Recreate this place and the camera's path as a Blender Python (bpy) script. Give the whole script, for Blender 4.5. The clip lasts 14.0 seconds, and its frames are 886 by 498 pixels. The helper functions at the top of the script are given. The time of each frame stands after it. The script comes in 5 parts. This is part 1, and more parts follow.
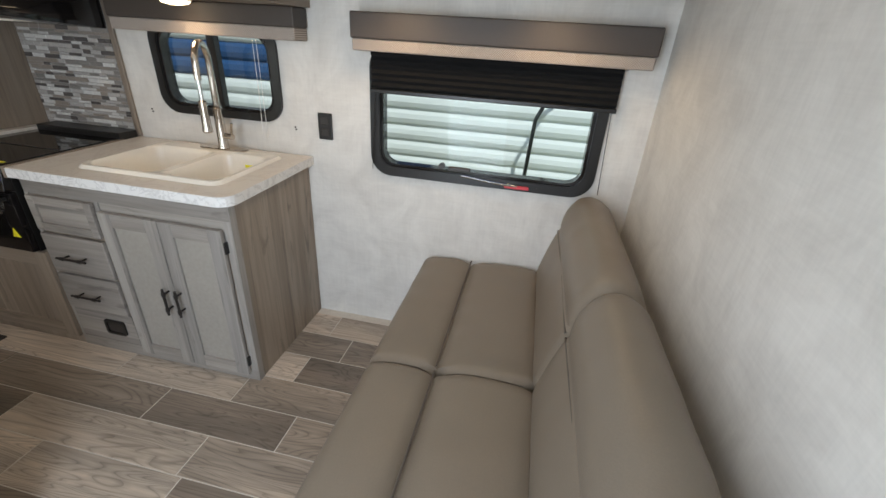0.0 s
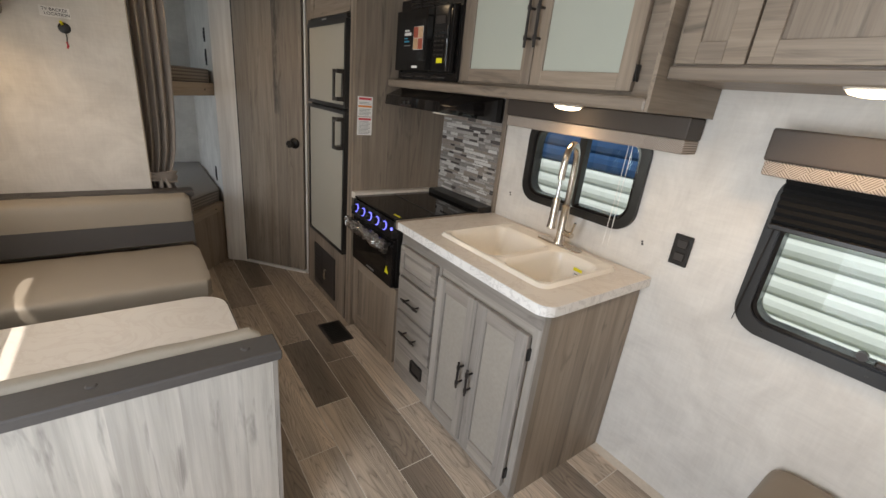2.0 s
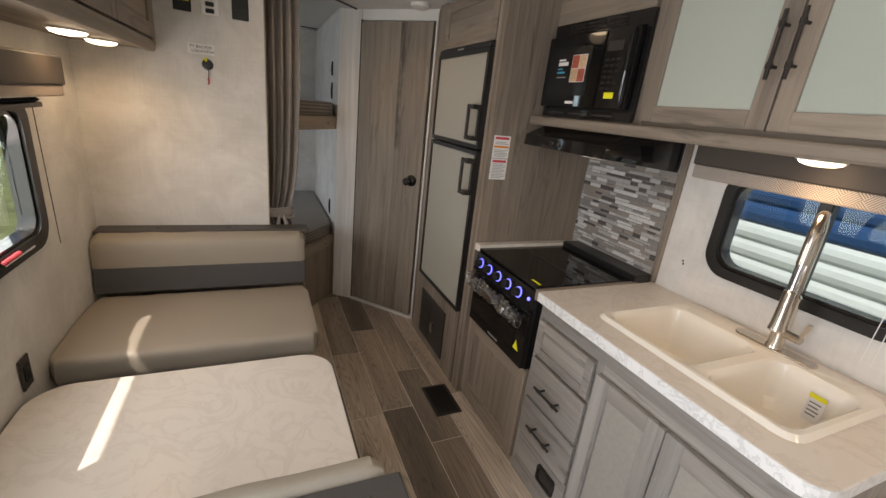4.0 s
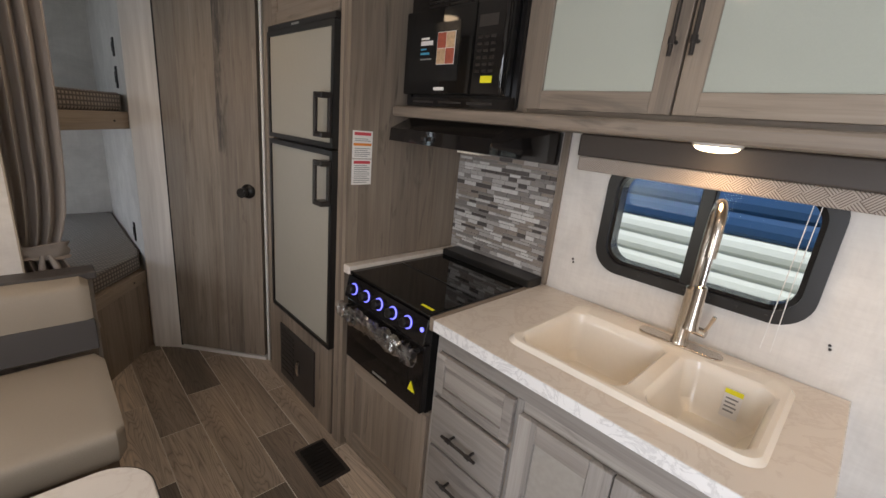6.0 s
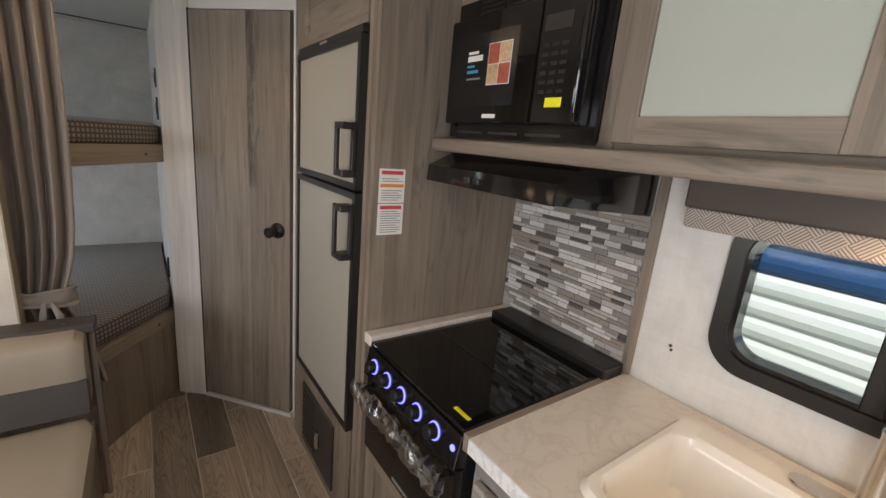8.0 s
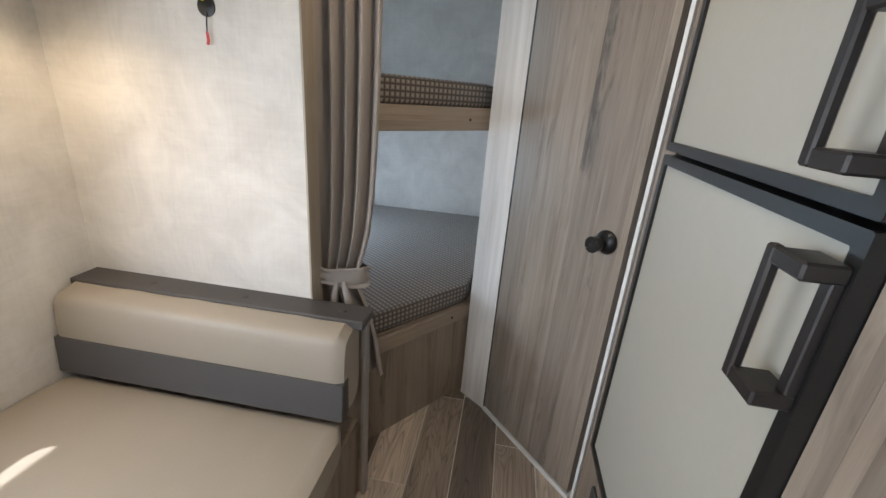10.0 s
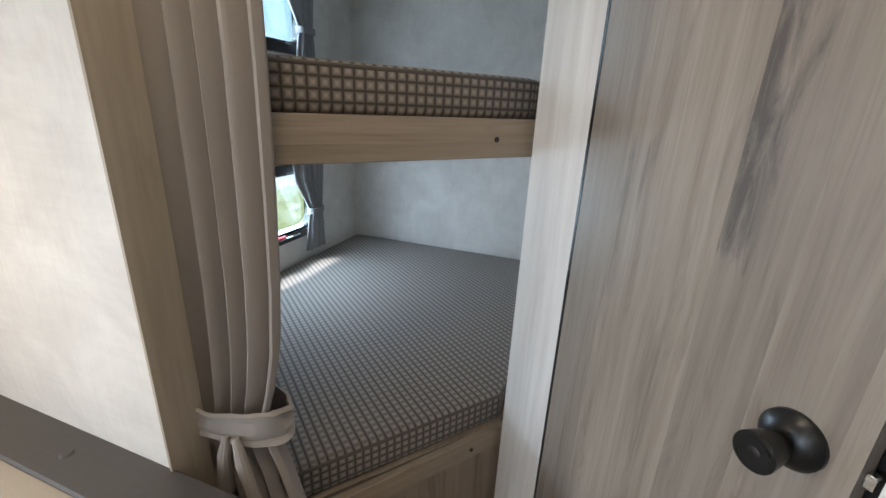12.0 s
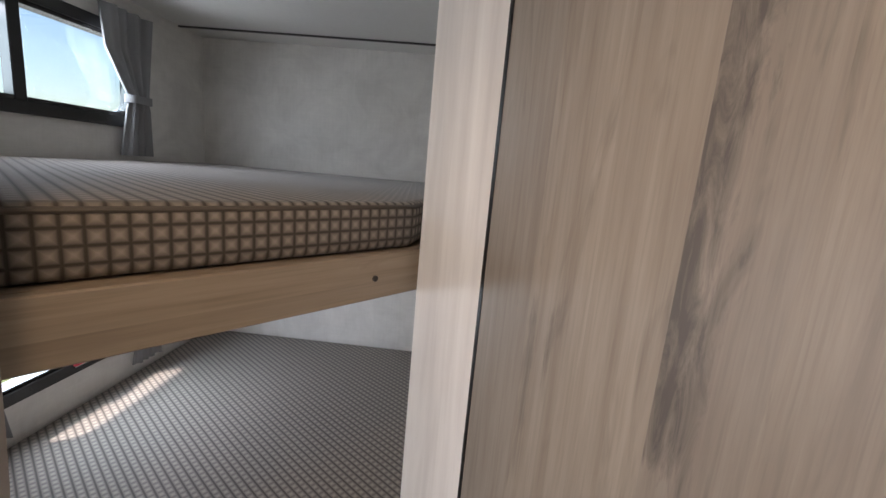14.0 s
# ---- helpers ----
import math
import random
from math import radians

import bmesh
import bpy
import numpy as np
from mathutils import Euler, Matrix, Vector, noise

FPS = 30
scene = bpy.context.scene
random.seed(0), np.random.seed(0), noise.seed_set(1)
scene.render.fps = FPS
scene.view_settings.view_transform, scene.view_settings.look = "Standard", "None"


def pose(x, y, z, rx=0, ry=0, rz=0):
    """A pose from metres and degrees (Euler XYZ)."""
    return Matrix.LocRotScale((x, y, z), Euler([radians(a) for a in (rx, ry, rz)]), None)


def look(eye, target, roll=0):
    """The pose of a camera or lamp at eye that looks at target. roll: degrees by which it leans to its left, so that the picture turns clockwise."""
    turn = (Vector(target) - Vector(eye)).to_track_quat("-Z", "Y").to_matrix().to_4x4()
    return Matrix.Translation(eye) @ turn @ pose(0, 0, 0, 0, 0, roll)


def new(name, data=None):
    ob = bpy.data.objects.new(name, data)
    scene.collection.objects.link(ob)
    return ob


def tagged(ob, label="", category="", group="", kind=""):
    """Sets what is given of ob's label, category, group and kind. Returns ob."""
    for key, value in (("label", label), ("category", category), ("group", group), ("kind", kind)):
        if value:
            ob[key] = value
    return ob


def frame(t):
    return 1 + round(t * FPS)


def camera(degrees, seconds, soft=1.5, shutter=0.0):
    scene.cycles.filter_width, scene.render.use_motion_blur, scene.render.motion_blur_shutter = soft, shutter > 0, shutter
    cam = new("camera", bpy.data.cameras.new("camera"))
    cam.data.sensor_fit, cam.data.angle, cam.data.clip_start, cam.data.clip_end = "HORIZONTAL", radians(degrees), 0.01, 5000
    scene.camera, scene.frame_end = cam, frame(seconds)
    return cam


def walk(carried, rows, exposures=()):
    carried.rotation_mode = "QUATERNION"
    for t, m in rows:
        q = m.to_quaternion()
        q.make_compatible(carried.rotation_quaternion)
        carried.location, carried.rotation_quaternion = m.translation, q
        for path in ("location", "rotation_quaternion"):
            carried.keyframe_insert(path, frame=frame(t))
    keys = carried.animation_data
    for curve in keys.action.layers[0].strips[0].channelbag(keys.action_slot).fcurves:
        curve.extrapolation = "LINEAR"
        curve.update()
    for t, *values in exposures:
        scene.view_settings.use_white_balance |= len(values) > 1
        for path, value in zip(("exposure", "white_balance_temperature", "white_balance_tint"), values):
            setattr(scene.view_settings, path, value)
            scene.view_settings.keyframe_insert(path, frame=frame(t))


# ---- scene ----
cam = camera(93.4, 14.0)
PATH = [
    (0, (0.105, 0.19, 1.471), (-0.226, 1.941, 0.564), 3.6),
    (0.5, (-0.044, 0.227, 1.522), (-0.643, 1.926, 0.654), 3.9),
    (1, (-0.112, 0.249, 1.536), (-1.02, 1.849, 0.752), 4.5),
    (1.5, (-0.151, 0.323, 1.545), (-1.39, 1.715, 0.82), 5.2),
    (2, (-0.173, 0.375, 1.537), (-1.662, 1.515, 0.841), 6.1),
    (2.5, (-0.235, 0.382, 1.534), (-1.889, 1.275, 0.849), 6.7),
    (2.7, (-0.277, 0.367, 1.536), (-1.976, 1.171, 0.851), 6.7),
    (4.8, (-0.833, 0.43, 1.568), (-2.55, 1.299, 1.025), 6.3),
    (5, (-0.85, 0.467, 1.563), (-2.524, 1.421, 1.026), 6.2),
    (5.5, (-0.916, 0.511, 1.552), (-2.429, 1.694, 0.994), 5.9),
    (6, (-1.022, 0.526, 1.523), (-2.38, 1.882, 0.96), 5.6),
    (6.5, (-1.115, 0.513, 1.529), (-2.373, 1.973, 0.993), 5.6),
    (7, (-1.169, 0.531, 1.562), (-2.412, 2.013, 1.056), 5.5),
    (7.5, (-1.218, 0.679, 1.575), (-2.588, 2.06, 1.111), 5.5),
    (8, (-1.299, 0.83, 1.562), (-2.863, 1.98, 1.081), 5.3),
    (8.5, (-1.475, 0.906, 1.551), (-3.237, 1.694, 1.027), 5.0),
    (9, (-1.68, 0.961, 1.547), (-3.558, 1.337, 0.968), 4.7),
    (9.2, (-1.761, 0.987, 1.538), (-3.657, 1.202, 0.938), 4.7),
    (11.3, (-2.698, 1.054, 1.417), (-4.453, 0.487, 0.641), 3.0),
    (11.6, (-2.817, 1.075, 1.433), (-4.569, 0.473, 0.679), 2.6),
    (12, (-2.888, 1.079, 1.458), (-4.671, 0.447, 0.807), 2.6),
    (12.5, (-2.928, 1.036, 1.549), (-4.755, 0.398, 1.045), 3.2),
    (13, (-2.955, 1.001, 1.631), (-4.835, 0.419, 1.270), 3.7),
    (13.5, (-3.017, 0.976, 1.647), (-4.948, 0.567, 1.326), 4.7),
    (14, (-3.100, 1.018, 1.605), (-5.062, 0.913, 1.232), 5.1),
]
walk(cam, [(t, look(e, g, r)) for t, e, g, r in PATH],
     [(0, -0.27, 6350, 11), (1.5, -0.15, 6600, 13), (2.5, -0.19, 7050, 15), (5, -0.05, 6750, 16), (5.5, -0.1, 6700, 16), (6, -0.15, 6800, 18), (6.5, -0.17, 7200, 23), (7, -0.1, 7700, 27), (7.5, -0.05, 7300, 22), (8.2, 0.25, 6650, 15),
      (9, 0.75, 6050, 11), (11.3, 0.83, 5850, 11), (12, 0.9, 5850, 10), (12.5, 0.92, 6100, 13), (13, 0.84, 6400, 17), (13.5, 0.80, 6600, 19), (14, 0.82, 6650, 20)])
DOOR_POWER, PUCK_POWER, CEIL_POWER, BUNK_POWER = 37, 7, 7, 8

# ---- world, sun, lamps ----
world = bpy.data.worlds.new("sky")
scene.world = world
world.use_nodes = True
wn = world.node_tree.nodes
sky = wn.new("ShaderNodeTexSky")
sky.sky_type, sky.sun_disc = "NISHITA", False
SUN_WAY = Vector((-0.30, 0.49, -1.0)).normalized()      # the way the sunlight travels
sky.sun_elevation = math.asin(-SUN_WAY.z)
sky.sun_rotation = math.atan2(-SUN_WAY.x, -SUN_WAY.y)
wn["Background"].inputs["Strength"].default_value = 0.14
world.node_tree.links.new(sky.outputs["Color"], wn["Background"].inputs["Color"])
sun = new("sun", bpy.data.lights.new("sun", "SUN"))
sun.data.energy, sun.data.angle, sun.data.color = 4.5, radians(0.5), (1.0, 0.95, 0.88)
sun.matrix_world = look((0, -4, 9), Vector((0, -4, 9)) + SUN_WAY)


def area_lamp(name, at, aim, w, h, power, color):
    l = new(name, bpy.data.lights.new(name, "AREA"))
    l.data.shape, l.data.size, l.data.size_y = "RECTANGLE", w, h
    l.data.energy, l.data.color = power, color
    l.matrix_world = look(at, aim)
    return l


DAY = (0.80, 0.90, 1.0)
area_lamp("daylight_doorway", (-0.45, -0.42, 1.08), (-0.45, 2.0, 0.75), 0.62, 1.75, DOOR_POWER, DAY)

area_lamp("daylight_dinette_window", (-2.19, -0.455, 1.18), (-2.19, 1.6, 0.7), 0.98, 0.46, 10, (1.0, 0.98, 0.95))
area_lamp("daylight_bunk_window", (-4.475, -0.452, 1.85), (-4.4, 1.0, 1.4), 0.62, 0.26, BUNK_POWER * 0.6, (0.78, 0.90, 1.0))
area_lamp("daylight_bunk_window", (-4.475, -0.452, 0.94), (-4.4, 1.0, 0.75), 0.62, 0.28, BUNK_POWER, (0.76, 0.88, 1.0))

# ---- materials ----


def mat(name):
    m = bpy.data.materials.new(name)
    m.use_nodes = True
    return m, m.node_tree.nodes, m.node_tree.links, m.node_tree.nodes["Principled BSDF"]


def coords(ns, ls, scale, jitter=True):
    """Object coordinates, moved by the object's own random number, scaled."""
    tc = ns.new("ShaderNodeTexCoord")
    mp = ns.new("ShaderNodeMapping")
    mp.inputs["Scale"].default_value = scale
    ls.new(tc.outputs["Object"], mp.inputs["Vector"])
    if jitter:
        oi = ns.new("ShaderNodeObjectInfo")
        ml = ns.new("ShaderNodeMath")
        ml.operation = "MULTIPLY"
        ml.inputs[1].default_value = 37.0
        ls.new(oi.outputs["Random"], ml.inputs[0])
        ls.new(ml.outputs[0], mp.inputs["Location"])
    return mp.outputs["Vector"]


def noise_tex(ns, ls, vec, scale, detail=4.0, rough=0.55, distort=0.0):
    n = ns.new("ShaderNodeTexNoise")
    n.inputs["Scale"].default_value, n.inputs["Detail"].default_value = scale, detail
    n.inputs["Roughness"].default_value, n.inputs["Distortion"].default_value = rough, distort
    ls.new(vec, n.inputs["Vector"])
    return n.outputs["Fac"]


def ramp(ns, ls, fac, stops):
    r = ns.new("ShaderNodeValToRGB")
    el = r.color_ramp.elements
    el[0].position, el[0].color = stops[0][0], (*stops[0][1], 1)
    el[1].position, el[1].color = stops[-1][0], (*stops[-1][1], 1)
    for p, c in stops[1:-1]:
        e = el.new(p)
        e.color = (*c, 1)
    ls.new(fac, r.inputs["Fac"])
    return r.outputs["Color"]


def mix(ns, ls, a, b, fac, kind="MIX"):
    m = ns.new("ShaderNodeMix")
    m.data_type, m.blend_type = "RGBA", kind
    for sock, val in (("A", a), ("B", b)):
        k = m.inputs[6 if sock == "A" else 7]
        if isinstance(val, tuple):
            k.default_value = (*val, 1)
        else:
            ls.new(val, k)
    if isinstance(fac, float):
        m.inputs[0].default_value = fac
    else:
        ls.new(fac, m.inputs[0])
    return m.outputs[2]


def bump(ns, ls, bsdf, height, strength, dist):
    b = ns.new("ShaderNodeBump")
    b.inputs["Strength"].default_value, b.inputs["Distance"].default_value = strength, dist
    ls.new(height, b.inputs["Height"])
    ls.new(b.outputs["Normal"], bsdf.inputs["Normal"])


def plain(name, color, rough=0.5, metal=0.0, grain=0.12, scale=60.0, bumpy=0.15, coat=0.0):
    """A painted, moulded or metal surface with slight mottling and relief."""
    m, ns, ls, b = mat(name)
    v = coords(ns, ls, (1, 1, 1))
    n = noise_tex(ns, ls, v, scale)
    big = noise_tex(ns, ls, v, 3.0)
    lo = tuple(c * (1 - grain) for c in color)
    hi = tuple(min(1, c * (1 + grain)) for c in color)
    c1 = ramp(ns, ls, n, [(0.3, lo), (0.7, hi)])
    c2 = ramp(ns, ls, big, [(0.3, lo), (0.7, hi)])
    ls.new(mix(ns, ls, c1, c2, 0.5), b.inputs["Base Color"])
    b.inputs["Roughness"].default_value, b.inputs["Metallic"].default_value = rough, metal
    b.inputs["Coat Weight"].default_value = coat
    bump(ns, ls, b, n, bumpy, 0.002)
    return m


def wood(name, dark, mid, light, along="z", rough=0.45, plank=0.085, streak=0.68, pores=0.32, heading=None, first=0.0, tone=0.17):
    """Wood-print laminate: boards of their own tone, long grain, dark streaks and pores."""
    m, ns, ls, b = mat(name)
    k = {"x": 0, "y": 1, "z": 2}[along]

    def calc(op, p, q=0.0):
        n = ns.new("ShaderNodeMath")
        n.operation = op
        for i, v in enumerate((p, q)):
            if isinstance(v, (int, float)):
                n.inputs[i].default_value = v
            else:
                ls.new(v, n.inputs[i])
        return n.outputs[0]
    # which board: steps across the grain
    sp = ns.new("ShaderNodeSeparateXYZ")
    if heading is None:
        ls.new(coords(ns, ls, (1, 1, 1)), sp.inputs[0])
        across = calc("ADD", sp.outputs[(k + 1) % 3], sp.outputs[(k + 2) % 3])
    else:
        tc, mp = ns.new("ShaderNodeTexCoord"), ns.new("ShaderNodeMapping")
        mp.inputs["Rotation"].default_value = (0, 0, -heading)
        ls.new(tc.outputs["Object"], mp.inputs["Vector"]), ls.new(mp.outputs["Vector"], sp.inputs[0])
        across = calc("SUBTRACT", sp.outputs[0], first)
    board = calc("FLOOR", calc("DIVIDE", across, plank))
    wn_ = ns.new("ShaderNodeTexWhiteNoise")
    wn_.noise_dimensions = "1D"
    ls.new(board, wn_.inputs["W"])

    def vec(scale):
        n = ns.new("ShaderNodeVectorMath")
        n.operation = "MULTIPLY_ADD"
        ls.new(wn_.outputs["Color"], n.inputs[0])
        n.inputs[1].default_value = (23.0, 23.0, 23.0)
        ls.new(coords(ns, ls, scale), n.inputs[2])
        return n.outputs[0]
    fine, broad, knot = [42.0] * 3, [11.0] * 3, [15.0] * 3
    fine[k], broad[k], knot[k] = 2.2, 0.6, 2.2
    f = noise_tex(ns, ls, vec(fine), 1.0, 6.0, 0.6, 0.4)
    w = noise_tex(ns, ls, vec(broad), 1.0, 3.0, 0.55, 0.6)
    s = noise_tex(ns, ls, vec(knot), 1.0, 4.0, 0.62, 1.1)
    cb = ramp(ns, ls, w, [(0.34, tuple(p * 0.80 for p in mid)), (0.48, tuple((p + q) / 2 for p, q in zip(mid, light))), (0.66, tuple(min(1, p * 1.06) for p in light))])
    cf = ramp(ns, ls, f, [(0.3, tuple(c * 0.78 for c in mid)), (0.6, light)])
    c = mix(ns, ls, cb, cf, 0.48)
    sf = ramp(ns, ls, s, [(0.57, (0, 0, 0)), (0.72, (streak, streak, streak))])
    c = mix(ns, ls, c, dark, sf)
    lo, hi = 1 - tone, 1 + tone * 0.8
    c = mix(ns, ls, c, ramp(ns, ls, wn_.outputs["Value"], [(0.0, (lo, lo * 1.005, lo * 1.01)), (1.0, (hi, hi, hi * 0.985))]), 1.0, "MULTIPLY")
    pore = [190.0] * 3
    pore[k] = 5.0
    g = noise_tex(ns, ls, vec(pore), 1.0, 4.0, 0.65)
    c = mix(ns, ls, c, ramp(ns, ls, g, [(0.36, (0.70, 0.69, 0.68)), (0.52, (1, 1, 1)), (0.66, (1.10, 1.10, 1.10))]), pores, "MULTIPLY")
    ls.new(c, b.inputs["Base Color"])
    b.inputs["Roughness"].default_value = rough
    bump(ns, ls, b, f, 0.12, 0.001)
    return m


def wallpaper(name, lo, hi):
    """Linen-look vinyl wall board: crossed fine threads over a soft mottling."""
    m, ns, ls, b = mat(name)
    a = noise_tex(ns, ls, coords(ns, ls, (9, 9, 120), False), 1.0, 2.0)
    c = noise_tex(ns, ls, coords(ns, ls, (110, 110, 7), False), 1.0, 2.0)
    p = noise_tex(ns, ls, coords(ns, ls, (1, 1, 1), False), 5.0, 5.0, 0.65, 0.6)
    th = mix(ns, ls, a, c, 0.5)
    col = mix(ns, ls, ramp(ns, ls, p, [(0.35, lo), (0.65, hi)]), ramp(ns, ls, th, [(0.38, lo), (0.6, hi)]), 0.22)
    ls.new(col, b.inputs["Base Color"])
    b.inputs["Roughness"].default_value = 0.55
    bump(ns, ls, b, th, 0.12, 0.001)
    return m


def floor_wood(name):
    """Grey-brown oak plank print, each plank with its own tone and cathedral grain."""
    m, ns, ls, b = mat(name)
    oi = ns.new("ShaderNodeObjectInfo")
    v = coords(ns, ls, (1.1, 9.0, 9.0))
    ring = noise_tex(ns, ls, v, 1.0, 2.0, 0.4, 0.9)
    mul = ns.new("ShaderNodeMath")
    mul.operation = "MULTIPLY"
    mul.inputs[1].default_value = 20.0
    ls.new(ring, mul.inputs[0])
    fr = ns.new("ShaderNodeMath")
    fr.operation = "FRACT"
    ls.new(mul.outputs[0], fr.inputs[0])
    fine = noise_tex(ns, ls, coords(ns, ls, (4, 90, 90)), 1.0, 5.0, 0.6)
    base = ramp(ns, ls, oi.outputs["Random"], [(0.0, (0.19, 0.153, 0.121)), (0.5, (0.39, 0.32, 0.256)), (1.0, (0.64, 0.54, 0.44))])
    g1 = ramp(ns, ls, fr.outputs[0], [(0.0, (0.48, 0.47, 0.46)), (0.22, (0.95, 0.95, 0.95)), (0.7, (1.08, 1.08, 1.08)), (1.0, (0.80, 0.80, 0.80))])
    g2 = ramp(ns, ls, fine, [(0.3, (0.72, 0.72, 0.72)), (0.65, (1.1, 1.1, 1.1))])
    patch = ramp(ns, ls, noise_tex(ns, ls, v, 0.8, 1.0), [(0.35, (0.75, 0.75, 0.75)), (0.65, (1.2, 1.18, 1.15))])
    c = mix(ns, ls, mix(ns, ls, mix(ns, ls, base, g1, 0.8, "MULTIPLY"), g2, 0.9, "MULTIPLY"), patch, 0.9, "MULTIPLY")
    ls.new(c, b.inputs["Base Color"])
    b.inputs["Roughness"].default_value = 0.36
    bump(ns, ls, b, fine, 0.1, 0.001)
    return m


def quilt(name, line, hi, lo, pitch):
    """Quilted ticking: a grid of dark stitched lines with pyramid-like facets between them."""
    m, ns, ls, b = mat(name)
    tc = ns.new("ShaderNodeTexCoord")
    mp = ns.new("ShaderNodeMapping")
    mp.inputs["Rotation"].default_value = (0, 0, radians(37.7))
    mp.inputs["Scale"].default_value = (1 / pitch,) * 3
    ls.new(tc.outputs["Object"], mp.inputs["Vector"])
    sp = ns.new("ShaderNodeSeparateXYZ")
    ls.new(mp.outputs["Vector"], sp.inputs[0])
    tri = []
    for i in range(3):
        pp = ns.new("ShaderNodeMath")
        pp.operation, pp.inputs[1].default_value = "PINGPONG", 0.5
        ls.new(sp.outputs[i], pp.inputs[0])
        tri.append(pp.outputs[0])

    def least(p, q):
        n = ns.new("ShaderNodeMath")
        n.operation = "MINIMUM"
        ls.new(p, n.inputs[0]), ls.new(q, n.inputs[1])
        return n.outputs[0]
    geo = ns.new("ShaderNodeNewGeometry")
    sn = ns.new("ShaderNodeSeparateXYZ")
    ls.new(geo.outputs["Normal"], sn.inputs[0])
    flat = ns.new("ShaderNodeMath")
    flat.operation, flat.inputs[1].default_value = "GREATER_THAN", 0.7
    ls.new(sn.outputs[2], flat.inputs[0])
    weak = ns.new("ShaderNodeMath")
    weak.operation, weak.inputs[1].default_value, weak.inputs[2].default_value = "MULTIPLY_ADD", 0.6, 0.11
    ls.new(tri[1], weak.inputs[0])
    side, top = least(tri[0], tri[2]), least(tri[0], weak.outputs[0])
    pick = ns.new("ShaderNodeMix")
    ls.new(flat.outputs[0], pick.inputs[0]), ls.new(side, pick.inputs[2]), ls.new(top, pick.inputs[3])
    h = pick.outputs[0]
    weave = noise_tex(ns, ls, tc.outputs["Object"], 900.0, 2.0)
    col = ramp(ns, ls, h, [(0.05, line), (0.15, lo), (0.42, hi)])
    ls.new(mix(ns, ls, col, ramp(ns, ls, weave, [(0.3, lo), (0.7, hi)]), 0.12), b.inputs["Base Color"])
    b.inputs["Roughness"].default_value = 0.9
    b.inputs["Sheen Weight"].default_value = 0.2
    bump(ns, ls, b, h, 0.6, 0.006)
    return m


def weave_trim(name):
    """Basket-weave jacquard for the lower valance band."""
    m, ns, ls, b = mat(name)
    tc = ns.new("ShaderNodeTexCoord")
    mp = ns.new("ShaderNodeMapping")
    mp.inputs["Rotation"].default_value = (0, radians(45), 0)
    ls.new(tc.outputs["Object"], mp.inputs["Vector"])
    ck = ns.new("ShaderNodeTexChecker")
    ck.inputs["Scale"].default_value = 26.0
    ls.new(mp.outputs["Vector"], ck.inputs["Vector"])
    w1, w2 = (ns.new("ShaderNodeTexWave") for _ in range(2))
    w1.bands_direction, w2.bands_direction = "X", "Z"
    for w in (w1, w2):
        w.inputs["Scale"].default_value = 52.0
        ls.new(mp.outputs["Vector"], w.inputs["Vector"])
    f = ns.new("ShaderNodeMix")
    ls.new(ck.outputs["Fac"], f.inputs[0]), ls.new(w1.outputs["Fac"], f.inputs[2]), ls.new(w2.outputs["Fac"], f.inputs[3])
    ls.new(ramp(ns, ls, f.outputs[0], [(0.15, (0.17, 0.135, 0.11)), (0.5, (0.46, 0.40, 0.35))]), b.inputs["Base Color"])
    b.inputs["Roughness"].default_value = 0.85
    bump(ns, ls, b, f.outputs[0], 0.3, 0.002)
    return m


def marble(name, base, vein, scale=6.0, rough=0.28):
    m, ns, ls, b = mat(name)
    v = coords(ns, ls, (1, 1, 1), False)
    n = noise_tex(ns, ls, v, scale, 8.0, 0.6, 1.8)
    cl = noise_tex(ns, ls, v, scale * 0.5, 4.0)
    c = ramp(ns, ls, n, [(0.44, base), (0.495, vein), (0.53, base)])
    c2 = ramp(ns, ls, cl, [(0.35, tuple(x * 0.93 for x in base)), (0.65, base)])
    ls.new(mix(ns, ls, c, c2, 0.55), b.inputs["Base Color"])
    b.inputs["Roughness"].default_value = rough
    return m


def glass(name, color=(1, 1, 1), rough=0.0, tint=0.85, gloss=0.12):
    m, ns, ls, b = mat(name)
    tr, gl, mx, fr = (ns.new(k) for k in ("ShaderNodeBsdfTransparent", "ShaderNodeBsdfGlossy", "ShaderNodeMixShader", "ShaderNodeLayerWeight"))
    tr.inputs["Color"].default_value = (*[c * tint for c in color], 1)
    gl.inputs["Roughness"].default_value = rough
    fr.inputs["Blend"].default_value = gloss
    ls.new(fr.outputs["Facing"], mx.inputs[0]), ls.new(tr.outputs[0], mx.inputs[1]), ls.new(gl.outputs[0], mx.inputs[2])
    ls.new(mx.outputs[0], ns["Material Output"].inputs["Surface"])
    return m


def glow(name, color, power):
    m, ns, ls, b = mat(name)
    b.inputs["Base Color"].default_value = (*color, 1)
    b.inputs["Emission Color"].default_value = (*color, 1)
    b.inputs["Emission Strength"].default_value = power
    return m


